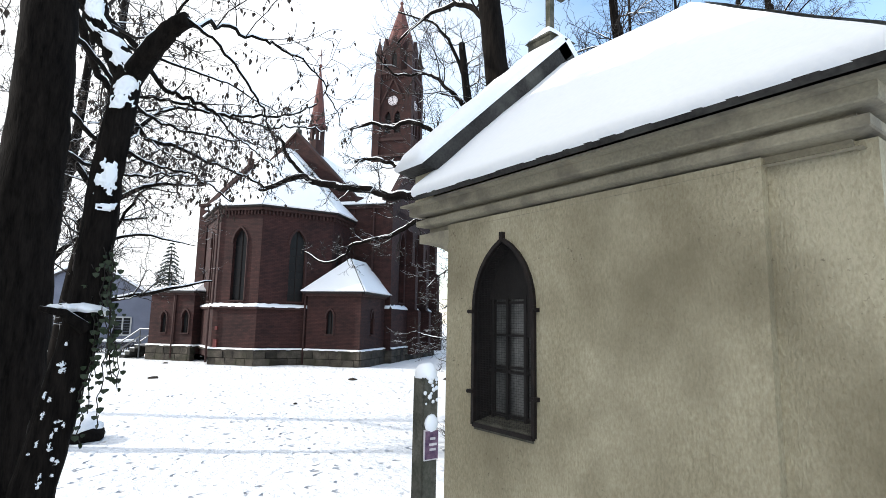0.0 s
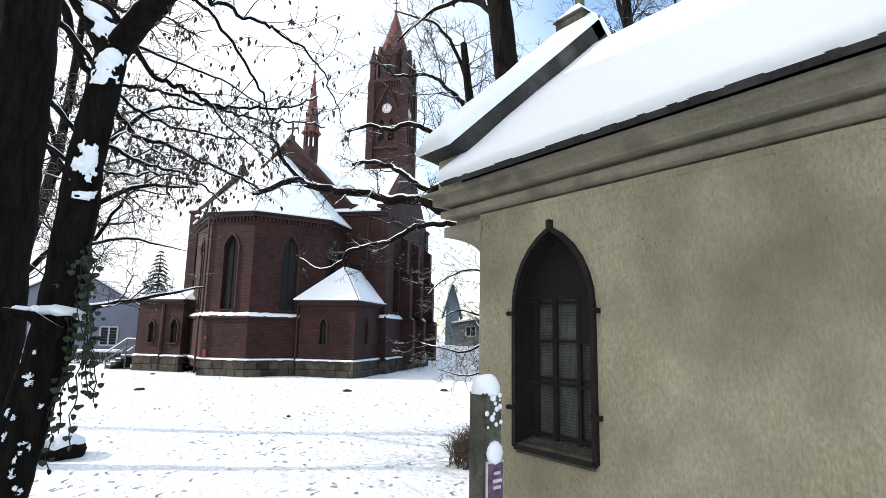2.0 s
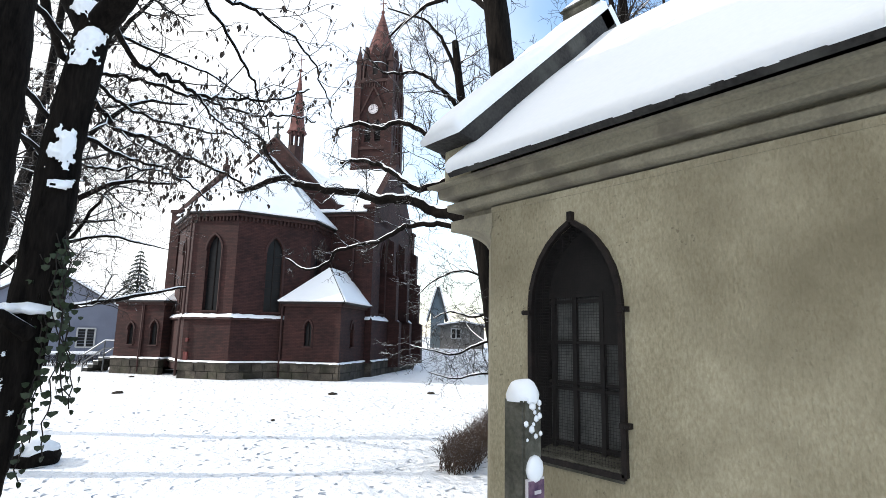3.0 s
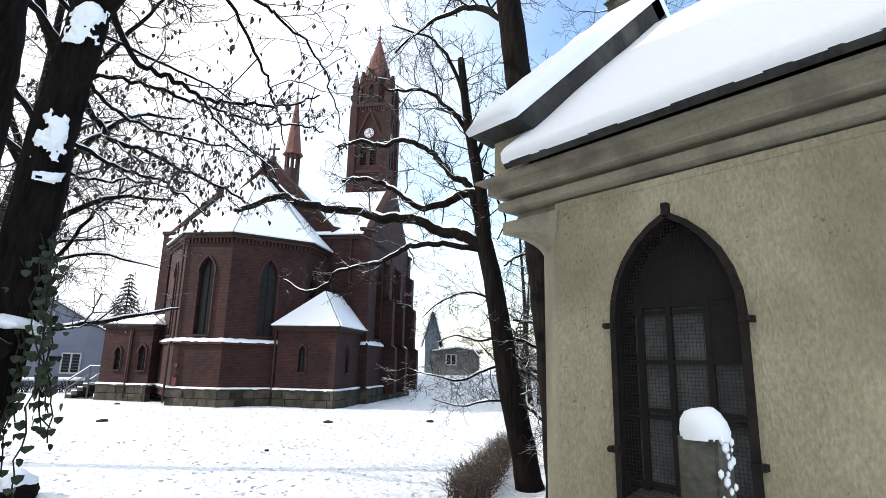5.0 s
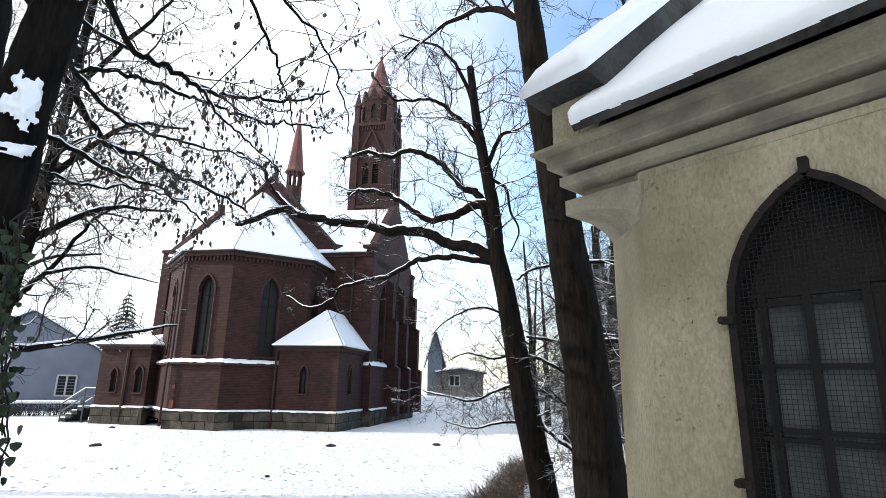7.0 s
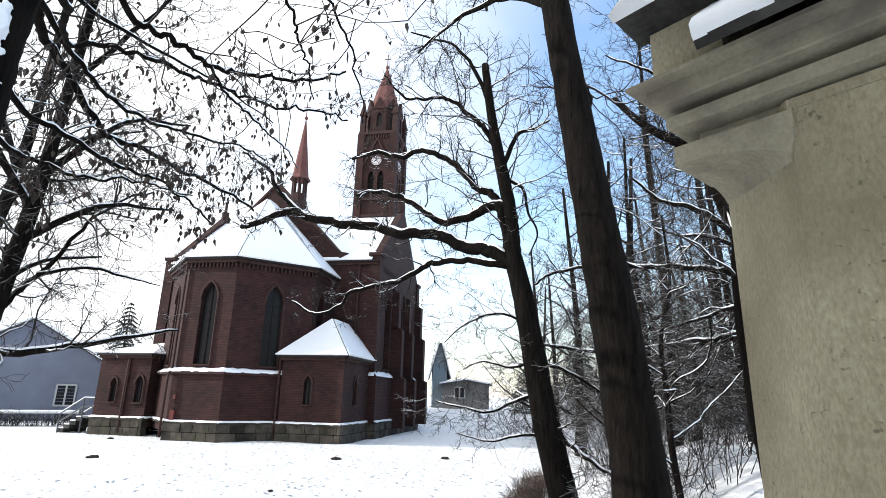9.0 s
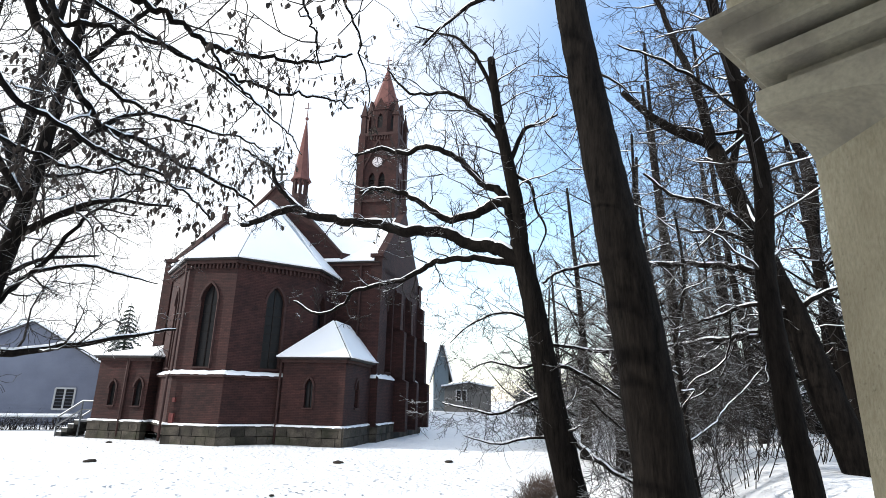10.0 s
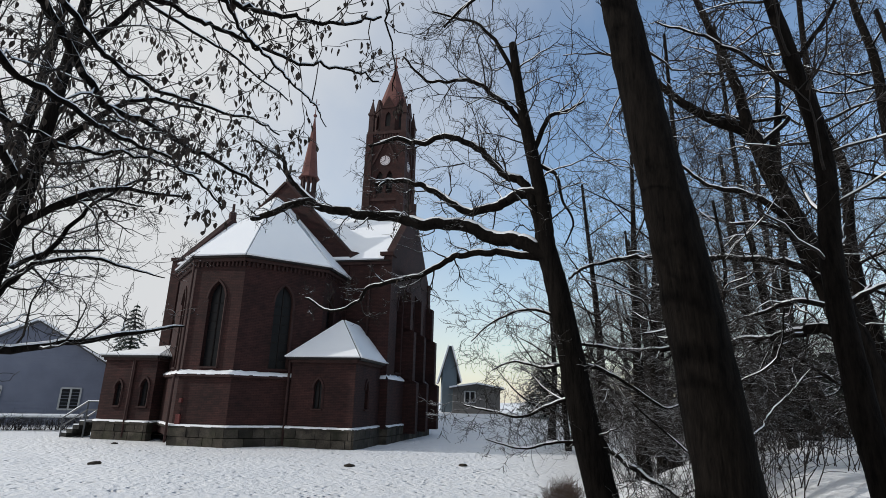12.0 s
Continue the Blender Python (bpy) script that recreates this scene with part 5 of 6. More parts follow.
# thick straight tree behind it
rg = random.Random(4)
e, t = new_tree((0.42, 7.75, ground_z(0.42, 7.75)), "thick dark tree trunk with spreading leafy limbs")
t["leaf_size"] = 1.45
pts, rads = trunk_line(t, "trunk", [(0.43, 7.78, -0.56), (0.35, 7.81, 1.12), (0.32, 7.79, 2.79), (0.34, 7.78, 3.96), (0.31, 7.78, 5.23), (0.27, 7.90, 7.16), (0.16, 8.08, 9.71)], 0.33, 0.2, rg, e, 18, 0.3, False, 8)
for ctrl, r in (([(0.31, 7.78, 5.3), (0.55, 8.7, 5.5), (0.79, 9.55, 5.34), (0.99, 9.91, 5.2), (1.3, 10.16, 5.01), (1.61, 10.42, 4.7), (2.06, 10.57, 4.69), (2.63, 10.62, 4.53), (3.18, 10.68, 4.43), (3.64, 10.82, 4.33)], 0.06),
                ([(0.31, 7.78, 5.0), (0.7, 8.5, 5.05), (1.0, 9.11, 4.97), (1.28, 9.36, 4.85), (1.53, 9.63, 4.79), (1.9, 9.8, 4.74), (2.4, 9.86, 4.73), (2.99, 9.84, 4.78), (3.41, 9.97, 4.8)], 0.034),
                ([(0.33, 7.78, 4.2), (0.55, 8.7, 4.35), (0.84, 9.51, 4.33), (1.23, 9.62, 4.22), (1.6, 9.74, 4.14), (1.9, 9.92, 4.13), (2.23, 10.09, 4.14), (2.59, 10.22, 4.02), (2.96, 10.35, 3.88)], 0.036),
                ([(0.33, 7.78, 3.7), (0.6, 8.9, 3.9), (0.88, 9.74, 3.96), (1.15, 9.92, 3.99), (1.47, 10.08, 3.98), (1.89, 10.14, 4.09), (2.27, 10.24, 4.12), (2.67, 10.32, 4.15)], 0.03),
                ([(0.31, 7.78, 5.6), (0.63, 8.9, 5.7), (1.1, 9.6, 5.75), (1.9, 10.2, 5.9), (2.8, 10.6, 6.0), (3.8, 10.9, 5.8)], 0.034),
                ([(0.31, 7.77, 6.04), (1.19, 8.12, 7.08), (2.42, 8.65, 7.71), (3.65, 9.08, 7.63)], 0.04),
                ([(0.27, 7.82, 5.64), (-0.45, 9.02, 6.46), (-0.66, 10.45, 6.89)], 0.04)):
    p_, q_ = trunk_line(t, "limb", ctrl, r, r * 0.25, rg, e, 8, 0, True, 6)
    side_twigs(t, p_, q_, rg, 0.3, 0.2, 0.9, 1, 0.5, -0.02, 1.0)
    side_twigs(t, p_, q_, rg, 1.3, 0.3, 1.1, 2, 0.2, -0.01, 0.7)
finish(e, t)

# thinner trees further back on that side
for k, (ctrl, r, limbs) in enumerate((
        ([(0.74, 12.60, -0.48), (0.94, 12.58, 2.17), (1.19, 12.55, 4.71), (1.38, 12.62, 9.29)], 0.17,
         [([(0.94, 12.58, 2.17), (1.61, 12.38, 2.22), (2.43, 12.29, 2.44), (3.25, 12.41, 2.65)], 0.06), ([(1.09, 12.56, 3.69), (1.91, 12.26, 4.31), (2.93, 12.38, 4.53)], 0.06),
          ([(1.19, 12.55, 4.71), (2.11, 12.76, 5.95), (3.13, 13.09, 6.37)], 0.06), ([(1.19, 12.56, 4.10), (0.37, 12.33, 5.31), (-0.05, 12.31, 6.73)], 0.06), ([(1.29, 12.54, 6.24), (2.20, 12.54, 7.98), (2.82, 12.74, 9.41)], 0.05),
          ([(0.95, 12.57, 2.4), (1.14, 12.7, 2.9), (1.42, 12.84, 3.34), (1.76, 12.92, 4.0), (2.17, 12.95, 4.6), (2.66, 12.91, 4.91)], 0.05), ([(1.02, 12.57, 3.2), (1.0, 12.91, 3.67), (1.42, 13.01, 4.08), (1.92, 13.06, 4.41), (2.58, 12.97, 4.46)], 0.04),
          ([(1.38, 12.8, 3.3), (1.96, 12.62, 3.47), (2.46, 12.64, 3.41), (2.96, 12.66, 3.35)], 0.03), ([(1.15, 12.57, 4.3), (0.92, 12.98, 4.73), (1.42, 13.01, 4.81), (1.95, 13.03, 5.07), (2.51, 13.03, 5.52)], 0.04)]),
        ([(0.07, 16.28, -0.42), (0.37, 16.25, 2.73), (0.87, 16.33, 5.79), (1.06, 16.39, 10.87)], 0.2,
         [([(0.37, 16.25, 2.73), (1.39, 16.05, 3.96), (2.52, 16.07, 4.38)], 0.07), ([(0.67, 16.23, 4.77), (1.59, 16.23, 6.61), (2.92, 16.25, 7.44)], 0.07), ([(0.87, 16.23, 5.79), (0.15, 16.19, 7.81), (0.04, 16.17, 9.84)], 0.07), ([(0.47, 16.24, 3.75), (-0.66, 15.80, 5.15), (-1.49, 15.78, 5.75)], 0.06)]))):
    rg = random.Random(60 + k)
    e, t = new_tree(ctrl[0], "slender bare tree with snowy twigs on the lawn")
    p_, q_ = trunk_line(t, "trunk", ctrl, r, r * 0.3, rg, e, 10, 0.2, False)
    side_twigs(t, p_, q_, rg, 0.5, 0.35, 1.6, 2)
    for c2, r2 in limbs:
        p2, q2 = trunk_line(t, "limb", c2, r2, r2 * 0.25, rg, e, 7)
        side_twigs(t, p2, q2, rg, 0.22, 0.1, 1.1, 2, 0.0, 0.02)
    finish(e, t)

# tree with the long crooked limb in front of the church
rg = random.Random(33)
e, t = new_tree((8.75, 9.2, ground_z(8.75, 9.2)), "gnarled dark tree with one long crooked snow-lined limb")
pts, rads = trunk_line(t, "trunk", [(8.48, 9.0, -0.5), (8.41, 9.1, 0.25), (8.23, 9.28, 1.47), (8.12, 9.4, 2.53), (8.0, 9.53, 3.54), (7.89, 9.64, 4.22), (7.89, 9.67, 4.73), (7.86, 9.73, 5.36), (7.75, 9.84, 6.18), (7.66, 9.95, 7.05), (7.58, 10.04, 8.14)], 0.25, 0.07, rg, e, 14, 0.35, False)
side_twigs(t, pts[30:], rads[30:], rg, 0.2, 0.1, 1.5, 2)
CROOKED = (([(7.92, 9.57, 4.0), (7.73, 9.86, 4.23), (7.59, 10.18, 4.37), (7.39, 10.55, 4.51), (7.14, 10.96, 4.74), (6.72, 11.51, 4.76), (6.49, 11.91, 4.94), (5.99, 12.52, 5.03), (5.64, 13.01, 5.17), (5.44, 13.37, 5.35), (5.16, 13.81, 5.33), (4.91, 14.22, 5.2), (4.77, 14.54, 5.17)], 0.135, 0.7, 0.4),
           ([(5.54, 13.3, 5.3), (5.33, 13.66, 5.65), (5.14, 13.92, 5.99), (5.07, 14.08, 6.37), (4.83, 14.38, 6.68), (4.61, 14.67, 6.91)], 0.06, 0.8, 0.4),
           ([(7.87, 9.67, 5.12), (7.7, 10.01, 5.2), (7.65, 10.24, 5.11), (7.52, 10.54, 5.01), (7.29, 10.93, 5.01), (7.07, 11.3, 5.31), (6.87, 11.66, 5.59), (6.57, 12.1, 5.74), (6.31, 12.5, 5.74)], 0.1, 0.9, 0.35),
           ([(7.85, 9.62, 4.15), (7.78, 9.8, 4.94), (7.77, 10.0, 5.42), (7.67, 10.26, 5.58), (7.54, 10.57, 5.97), (7.38, 10.88, 6.31), (7.05, 11.33, 6.56), (6.85, 11.69, 6.46), (6.54, 12.13, 6.61), (6.18, 12.61, 6.54)], 0.085, 1.0, 0.4),
           ([(7.88, 9.64, 4.0), (7.53, 10.13, 4.11), (7.24, 10.67, 4.16), (7.08, 11.1, 4.12), (6.91, 11.53, 3.9), (6.73, 11.98, 3.83), (6.38, 12.58, 3.71), (6.34, 12.91, 3.5), (6.08, 13.42, 3.34), (5.78, 13.97, 3.62)], 0.065, 0.7, 0.3),
           ([(7.76, 9.89, 6.32), (7.68, 10.11, 6.75), (7.58, 10.34, 7.05), (7.34, 10.69, 7.49), (7.16, 10.99, 7.66), (6.72, 11.5, 7.71), (6.42, 11.9, 8.29)], 0.06, 1.3, 0.3),
           ([(7.8, 9.8, 5.9), (7.97, 9.62, 6.51), (8.03, 9.48, 6.62), (8.17, 9.27, 6.66), (8.31, 9.06, 6.8)], 0.05, 1.1, 0.3),
           ([(7.87, 9.7, 5.67), (7.98, 9.45, 5.42), (7.96, 9.34, 4.97), (8.01, 9.17, 4.54), (7.82, 9.2, 4.12)], 0.035, 0.7, 0.3),
           ([(7.7, 9.9, 6.8), (7.5, 10.2, 8.0), (7.2, 10.7, 8.8), (6.7, 11.4, 9.2)], 0.05, 1.4, 0.3))
for c2, r2, ln, end in CROOKED:
    p2, q2 = trunk_line(t, "limb", c2, r2, r2 * end, rg, e, 9)
    side_twigs(t, p2, q2, rg, 0.3, 0.25, ln, 2, 0.02, 0.02, 0.95)
for c2, r2 in (([(8.17, 9.3, 1.84), (8.03, 9.64, 1.75), (7.74, 10.1, 1.52), (7.52, 10.51, 1.59), (7.27, 10.94, 1.67)], 0.032), ([(8.11, 9.34, 2.36), (7.95, 9.78, 2.27), (7.76, 10.24, 2.37), (7.63, 10.64, 2.23)], 0.03),
               ([(8.22, 9.26, 1.18), (8.07, 9.69, 1.17), (7.83, 10.18, 1.05), (7.57, 10.7, 1.15)], 0.028), ([(8.05, 9.45, 3.0), (7.85, 9.95, 3.2), (7.6, 10.5, 3.05), (7.4, 10.9, 2.7)], 0.028),
               ([(8.21, 9.27, 1.47), (8.33, 8.94, 1.12), (8.49, 8.59, 0.83), (8.63, 8.25, 0.64), (8.69, 7.97, 0.46)], 0.05), ([(8.14, 9.42, 2.36), (8.58, 9.16, 2.24), (9.03, 8.85, 1.95), (9.41, 8.61, 1.7), (9.82, 8.34, 1.89)], 0.035)):
    p2, q2 = trunk_line(t, "limb", c2, r2, r2 * 0.3, rg, e, 7)
    side_twigs(t, p2, q2, rg, 0.13, 0.1, 0.85, 2, 0, -0.01, 1.1)
finish(e, t)

# thick trunk close to the chapel's front
rg = random.Random(8)
e, t = new_tree((5.58, 5.95, ground_z(5.58, 5.95)), "thick straight dark tree trunk with furrowed bark")
pts, rads = trunk_line(t, "trunk", [(5.73, 6.06, -0.42), (5.68, 6.08, 0.98), (5.63, 6.18, 2.25), (5.57, 6.28, 3.23), (5.54, 6.44, 4.38), (5.47, 6.59, 5.73), (5.39, 6.81, 7.92), (5.38, 7.03, 10.77)], 0.27, 0.13, rg, e, 18, 0.25, False, 8)
for c2, r2 in (([(5.51, 6.53, 5.07), (6.12, 6.79, 5.59), (7.04, 7.32, 5.92), (7.96, 8.05, 6.04)], 0.05), ([(5.45, 6.67, 6.29), (5.70, 7.59, 7.13), (5.80, 8.71, 7.55), (5.70, 9.74, 7.36)], 0.06),
               ([(5.40, 6.76, 7.11), (6.32, 6.98, 8.14), (7.44, 7.40, 8.97)], 0.06), ([(5.45, 6.67, 6.60), (4.78, 7.26, 7.52), (4.47, 8.07, 8.34)], 0.06)):
    p2, q2 = trunk_line(t, "limb", c2, r2, r2 * 0.3, rg, e, 8)
    side_twigs(t, p2, q2, rg, 0.28, 0.15, 1.2, 2)
finish(e, t)

# two trees on the bank beyond the thick trunk: one upright, one leaning with long level limbs
def bank_tree(seed, label, ctrl, r, tip, limbs, every=0.24):
    rg = random.Random(seed)
    foot = (ctrl[0][0], ctrl[0][1], ground_z(*ctrl[0][:2]))
    e, t = new_tree(foot, label)
    p_, q_ = trunk_line(t, "trunk", [(*foot[:2], foot[2] - 0.15)] + list(ctrl[1:]), r, tip, rg, e, 14, 0.25, False, 7)
    side_twigs(t, p_[len(p_) // 3:], q_[len(p_) // 3:], rg, 0.3, 0.1, 1.3, 2)
    for c2, r2, ln in limbs:
        p2, q2 = trunk_line(t, "limb", c2, r2, r2 * 0.3, rg, e, 9)
        side_twigs(t, p2, q2, rg, every, 0.1, ln, 2, 0, 0.02, 1.0)
    finish(e, t)


bank_tree(141, "upright dark woodland tree with snowy side twigs", [(6.84, 5.35, 0.6), (6.86, 5.4, 1.1), (6.89, 5.46, 1.53), (6.93, 5.5, 2.08), (6.98, 5.54, 2.63), (7.06, 5.55, 3.24), (7.19, 5.52, 3.84), (7.26, 5.54, 4.43), (7.24, 5.63, 5.19), (7.25, 5.7, 5.73), (7.25, 5.79, 6.47), (7.2, 5.9, 8.2)], 0.125, 0.06,
          (([(7.2, 5.6, 4.9), (7.3, 6.0, 5.5), (7.2, 6.5, 6.1), (7.0, 7.0, 6.5)], 0.03, 1.0), ([(7.1, 5.55, 3.5), (7.5, 5.8, 3.9), (7.9, 6.0, 4.5)], 0.025, 0.9), ([(7.24, 5.63, 5.3), (7.6, 5.3, 6.0), (7.9, 5.1, 6.9)], 0.03, 1.0)))
bank_tree(142, "leaning dark woodland tree with long level snow-lined limbs", [(10.42, 5.78, 0.6), (10.29, 6.04, 1.68), (10.25, 6.23, 2.48), (10.26, 6.38, 3.16), (10.24, 6.55, 3.76), (10.2, 6.73, 4.49), (10.1, 6.97, 5.47), (10.07, 7.15, 6.08), (9.82, 7.51, 6.34), (9.52, 7.9, 6.72), (9.25, 8.28, 7.28)], 0.24, 0.05,
          (([(10.04, 7.14, 6.0), (9.85, 7.15, 6.78), (9.81, 7.31, 7.6), (9.68, 7.55, 8.72), (9.61, 7.73, 9.54)], 0.1, 1.3),
           ([(10.2, 6.25, 2.6), (10.1, 6.57, 2.81), (10.15, 6.94, 2.81), (10.23, 7.28, 2.77), (10.08, 7.81, 2.72), (9.76, 8.47, 2.63), (9.33, 9.23, 2.61), (9.0, 9.9, 2.74)], 0.085, 0.9),
           ([(10.2, 6.45, 3.5), (9.82, 6.71, 3.71), (9.72, 7.11, 3.85), (9.45, 7.64, 3.92), (9.0, 8.32, 3.99), (8.81, 8.79, 4.03), (8.58, 9.29, 3.93), (8.48, 9.68, 3.78)], 0.06, 0.9),
           ([(10.2, 6.7, 4.3), (9.67, 6.84, 4.61), (9.46, 7.2, 4.89), (9.29, 7.54, 5.03), (9.09, 7.89, 5.49)], 0.06, 1.0), ([(10.2, 6.68, 4.2), (9.57, 6.99, 4.36), (9.46, 7.34, 4.41), (9.3, 7.72, 4.6)], 0.04, 0.9),
           ([(10.2, 6.35, 3.1), (9.68, 6.73, 3.18), (9.55, 7.07, 3.06), (9.35, 7.46, 2.93), (9.19, 7.81, 2.77)], 0.04, 0.8), ([(10.1, 7.05, 5.8), (10.44, 6.66, 6.28), (10.23, 7.09, 6.32), (9.94, 7.59, 6.53), (9.53, 8.18, 6.51)], 0.04, 1.1),
           ([(10.26, 6.35, 3.1), (10.4, 6.0, 3.35), (10.65, 5.62, 3.5)], 0.05, 0.7), ([(10.1, 6.95, 5.4), (10.5, 6.8, 6.5), (10.8, 6.9, 7.8)], 0.07, 1.2)))

# the wood further up the bank
WOOD = (
    ([(8.2, 6.99, 0.53), (8.22, 7.13, 1.12), (8.33, 7.2, 1.85), (8.44, 7.28, 2.63), (8.71, 7.21, 3.5), (8.8, 7.3, 4.6)], 0.05),
    ([(15.05, 6.91, 0.9), (15.07, 6.98, 2.37), (14.98, 7.15, 4.09), (15.06, 7.18, 5.35), (15.27, 7.1, 6.98), (15.1, 7.33, 8.15), (15.09, 7.42, 9.55), (15.27, 7.37, 11.91)], 0.16),
    ([(13.0, 5.9, 0.9), (13.24, 5.93, 5.33), (13.41, 5.92, 7.32), (13.55, 5.93, 8.52), (13.55, 6.06, 9.66), (13.66, 6.11, 10.74)], 0.13),
    ([(21.1, 11.01, 0.59), (20.85, 11.21, 1.81), (20.64, 11.38, 3.22), (20.28, 11.67, 6.24), (20.2, 11.7, 10.5)], 0.16),
    ([(20.57, 10.15, 0.7), (20.39, 10.29, 2.15), (20.32, 10.35, 3.5), (20.53, 10.18, 7.57), (20.84, 9.93, 11.75)], 0.22),
    ([(23.62, 10.24, 0.93), (23.28, 10.52, 1.85), (22.89, 10.84, 2.96), (22.41, 11.23, 6.11), (22.2, 11.4, 10.8)], 0.2),
    ([(17.20, 9.60, 0.90), (16.89, 9.66, 3.85), (16.57, 9.82, 7.91), (16.35, 9.87, 12.99)], 0.12),
    ([(15.87, 11.01, 0.81), (15.96, 11.07, 4.87), (15.74, 11.13, 8.94), (15.63, 11.09, 13.00)], 0.12),
    ([(11.67, 9.30, 0.72), (11.76, 9.38, 2.76), (11.65, 9.56, 5.30), (11.85, 9.64, 7.85)], 0.08),
    ([(19.97, 13.03, 0.99), (19.75, 13.09, 4.96), (19.53, 13.14, 9.02), (19.41, 13.30, 14.10)], 0.16),
)
for k, (ctrl, r) in enumerate(WOOD):
    rg = random.Random(100 + k)
    e, t = new_tree((*ctrl[0][:2], ground_z(*ctrl[0][:2])), "bare woodland tree with snow along its branches")
    ctrl = [(*ctrl[0][:2], ground_z(*ctrl[0][:2]) - 0.1)] + list(ctrl[1:])
    p_, q_ = trunk_line(t, "trunk", ctrl, r, r * 0.35, rg, e, 12, 0.25, False)
    for j in range(14):
        i = int(len(p_) * (0.18 + 0.8 * j / 14))
        a = rg.uniform(0, 6.28)
        c = p_[i]
        ln = rg.uniform(1.6, 3.2) * (1 - 0.3 * j / 14) * (0.5 if r < 0.06 else 1)
        c2 = [c, c + np.array([math.cos(a) * ln * 0.3, math.sin(a) * ln * 0.3, 0.2]), c + np.array([math.cos(a + 0.25) * ln * 0.65, math.sin(a + 0.25) * ln * 0.65, ln * rg.uniform(0.1, 0.5)]), c + np.array([math.cos(a) * ln, math.sin(a) * ln, ln * rg.uniform(0.2, 1.0)])]
        p2, q2 = trunk_line(t, "limb", c2, q_[i] * 0.27, 0.009, rg, e, 6)
        side_twigs(t, p2, q2, rg, 0.28, 0.1, 1.2, 2, 0, 0.03, 0.9)
    finish(e, t)


def far_tree(seed, height, r):
    rg = random.Random(seed)
    e, t = new_tree((0, 0, 0), "distant bare tree with grey-brown twigs")
    p_, q_ = trunk_line(t, "trunk", [(0, 0, -0.2), (rg.uniform(-0.3, 0.3), 0, height * 0.4), (rg.uniform(-0.5, 0.5), 0.3, height)], r, r * 0.25, rg, e, 7, 0.2, False)
    for j in range(11):
        i = int(len(p_) * (0.2 + 0.75 * j / 11))
        a, ln = rg.uniform(0, 6.28), rg.uniform(0.2, 0.35) * height * (1 - 0.4 * j / 11)
        c = p_[i]
        c2 = [c, c + np.array([math.cos(a) * ln * 0.5, math.sin(a) * ln * 0.5, ln * 0.3]), c + np.array([math.cos(a) * ln, math.sin(a) * ln, ln * rg.uniform(0.4, 0.9)])]
        p2, q2 = trunk_line(t, "limb", c2, q_[i] * 0.4, 0.012, rg, e, 5, 0, False, 4)
        side_twigs(t, p2, q2, rg, 0.35, 0.1, 1.5, 2, 0, 0.06, 0.8)
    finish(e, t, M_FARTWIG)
    return e


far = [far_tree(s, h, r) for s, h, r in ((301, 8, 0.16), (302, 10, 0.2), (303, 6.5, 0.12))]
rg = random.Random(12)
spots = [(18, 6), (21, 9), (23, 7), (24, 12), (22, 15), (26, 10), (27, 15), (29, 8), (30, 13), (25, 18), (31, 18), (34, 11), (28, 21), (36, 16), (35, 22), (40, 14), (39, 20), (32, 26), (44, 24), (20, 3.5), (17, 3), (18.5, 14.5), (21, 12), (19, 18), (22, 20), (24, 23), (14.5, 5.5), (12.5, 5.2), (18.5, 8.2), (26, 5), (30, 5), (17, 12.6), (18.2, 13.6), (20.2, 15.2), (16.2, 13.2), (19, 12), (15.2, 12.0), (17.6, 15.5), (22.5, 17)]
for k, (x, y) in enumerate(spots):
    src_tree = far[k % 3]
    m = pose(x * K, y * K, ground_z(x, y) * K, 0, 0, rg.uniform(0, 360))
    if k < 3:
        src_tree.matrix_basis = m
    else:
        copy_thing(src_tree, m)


def shrub(cx, cy, rad, height, count, seed, name, label, mat, lvl=1, snow=True):
    rg = random.Random(seed)
    e = thing(name, (cx, cy, ground_z(cx, cy)), label, "shrub")
    t = {"twig": Buffer(), "snow": Buffer(), "leaf": Buffer()}
    for i in range(count):
        a, d = rg.uniform(0, 6.28), rad * rg.random() ** 0.5 * 0.7
        x, y = cx + d * math.cos(a), cy + d * math.sin(a)
        grow(t, (x, y, ground_z(x, y) - 0.02), (math.cos(a) * 0.4, math.sin(a) * 0.4, 1), height * rg.uniform(0.6, 1.1), 0.009, lvl, rg, 0.0, 0.16, 0, 1.0)
    t["twig"].link("brushwood", mat, e)
    return e


for k, (x, y, rd, h, n) in enumerate(((9.0, 8.0, 0.6, 1.2, 14), (10.5, 8.3, 0.8, 1.3, 18), (12, 8.0, 0.9, 1.2, 20), (13.5, 9.2, 1.0, 1.5, 20), (10.0, 7.2, 0.6, 0.9, 16), (11.6, 7.0, 0.8, 0.9, 18),
                                      (14.8, 8.6, 1.0, 1.2, 20), (12.8, 10.4, 1.0, 2.0, 24), (14.5, 12.2, 1.2, 2.4, 26), (17.5, 11, 1.2, 1.6, 24), (8.4, 7.4, 0.5, 0.8, 12), (17, 14, 1.4, 2.6, 28), (19.5, 16, 1.4, 2.6, 26))):
    shrub(x, y, rd, h, n, 500 + k, "bush", "thin bare undergrowth shrub standing in snow", M_TWIG, 2 if h > 1.1 else 1)


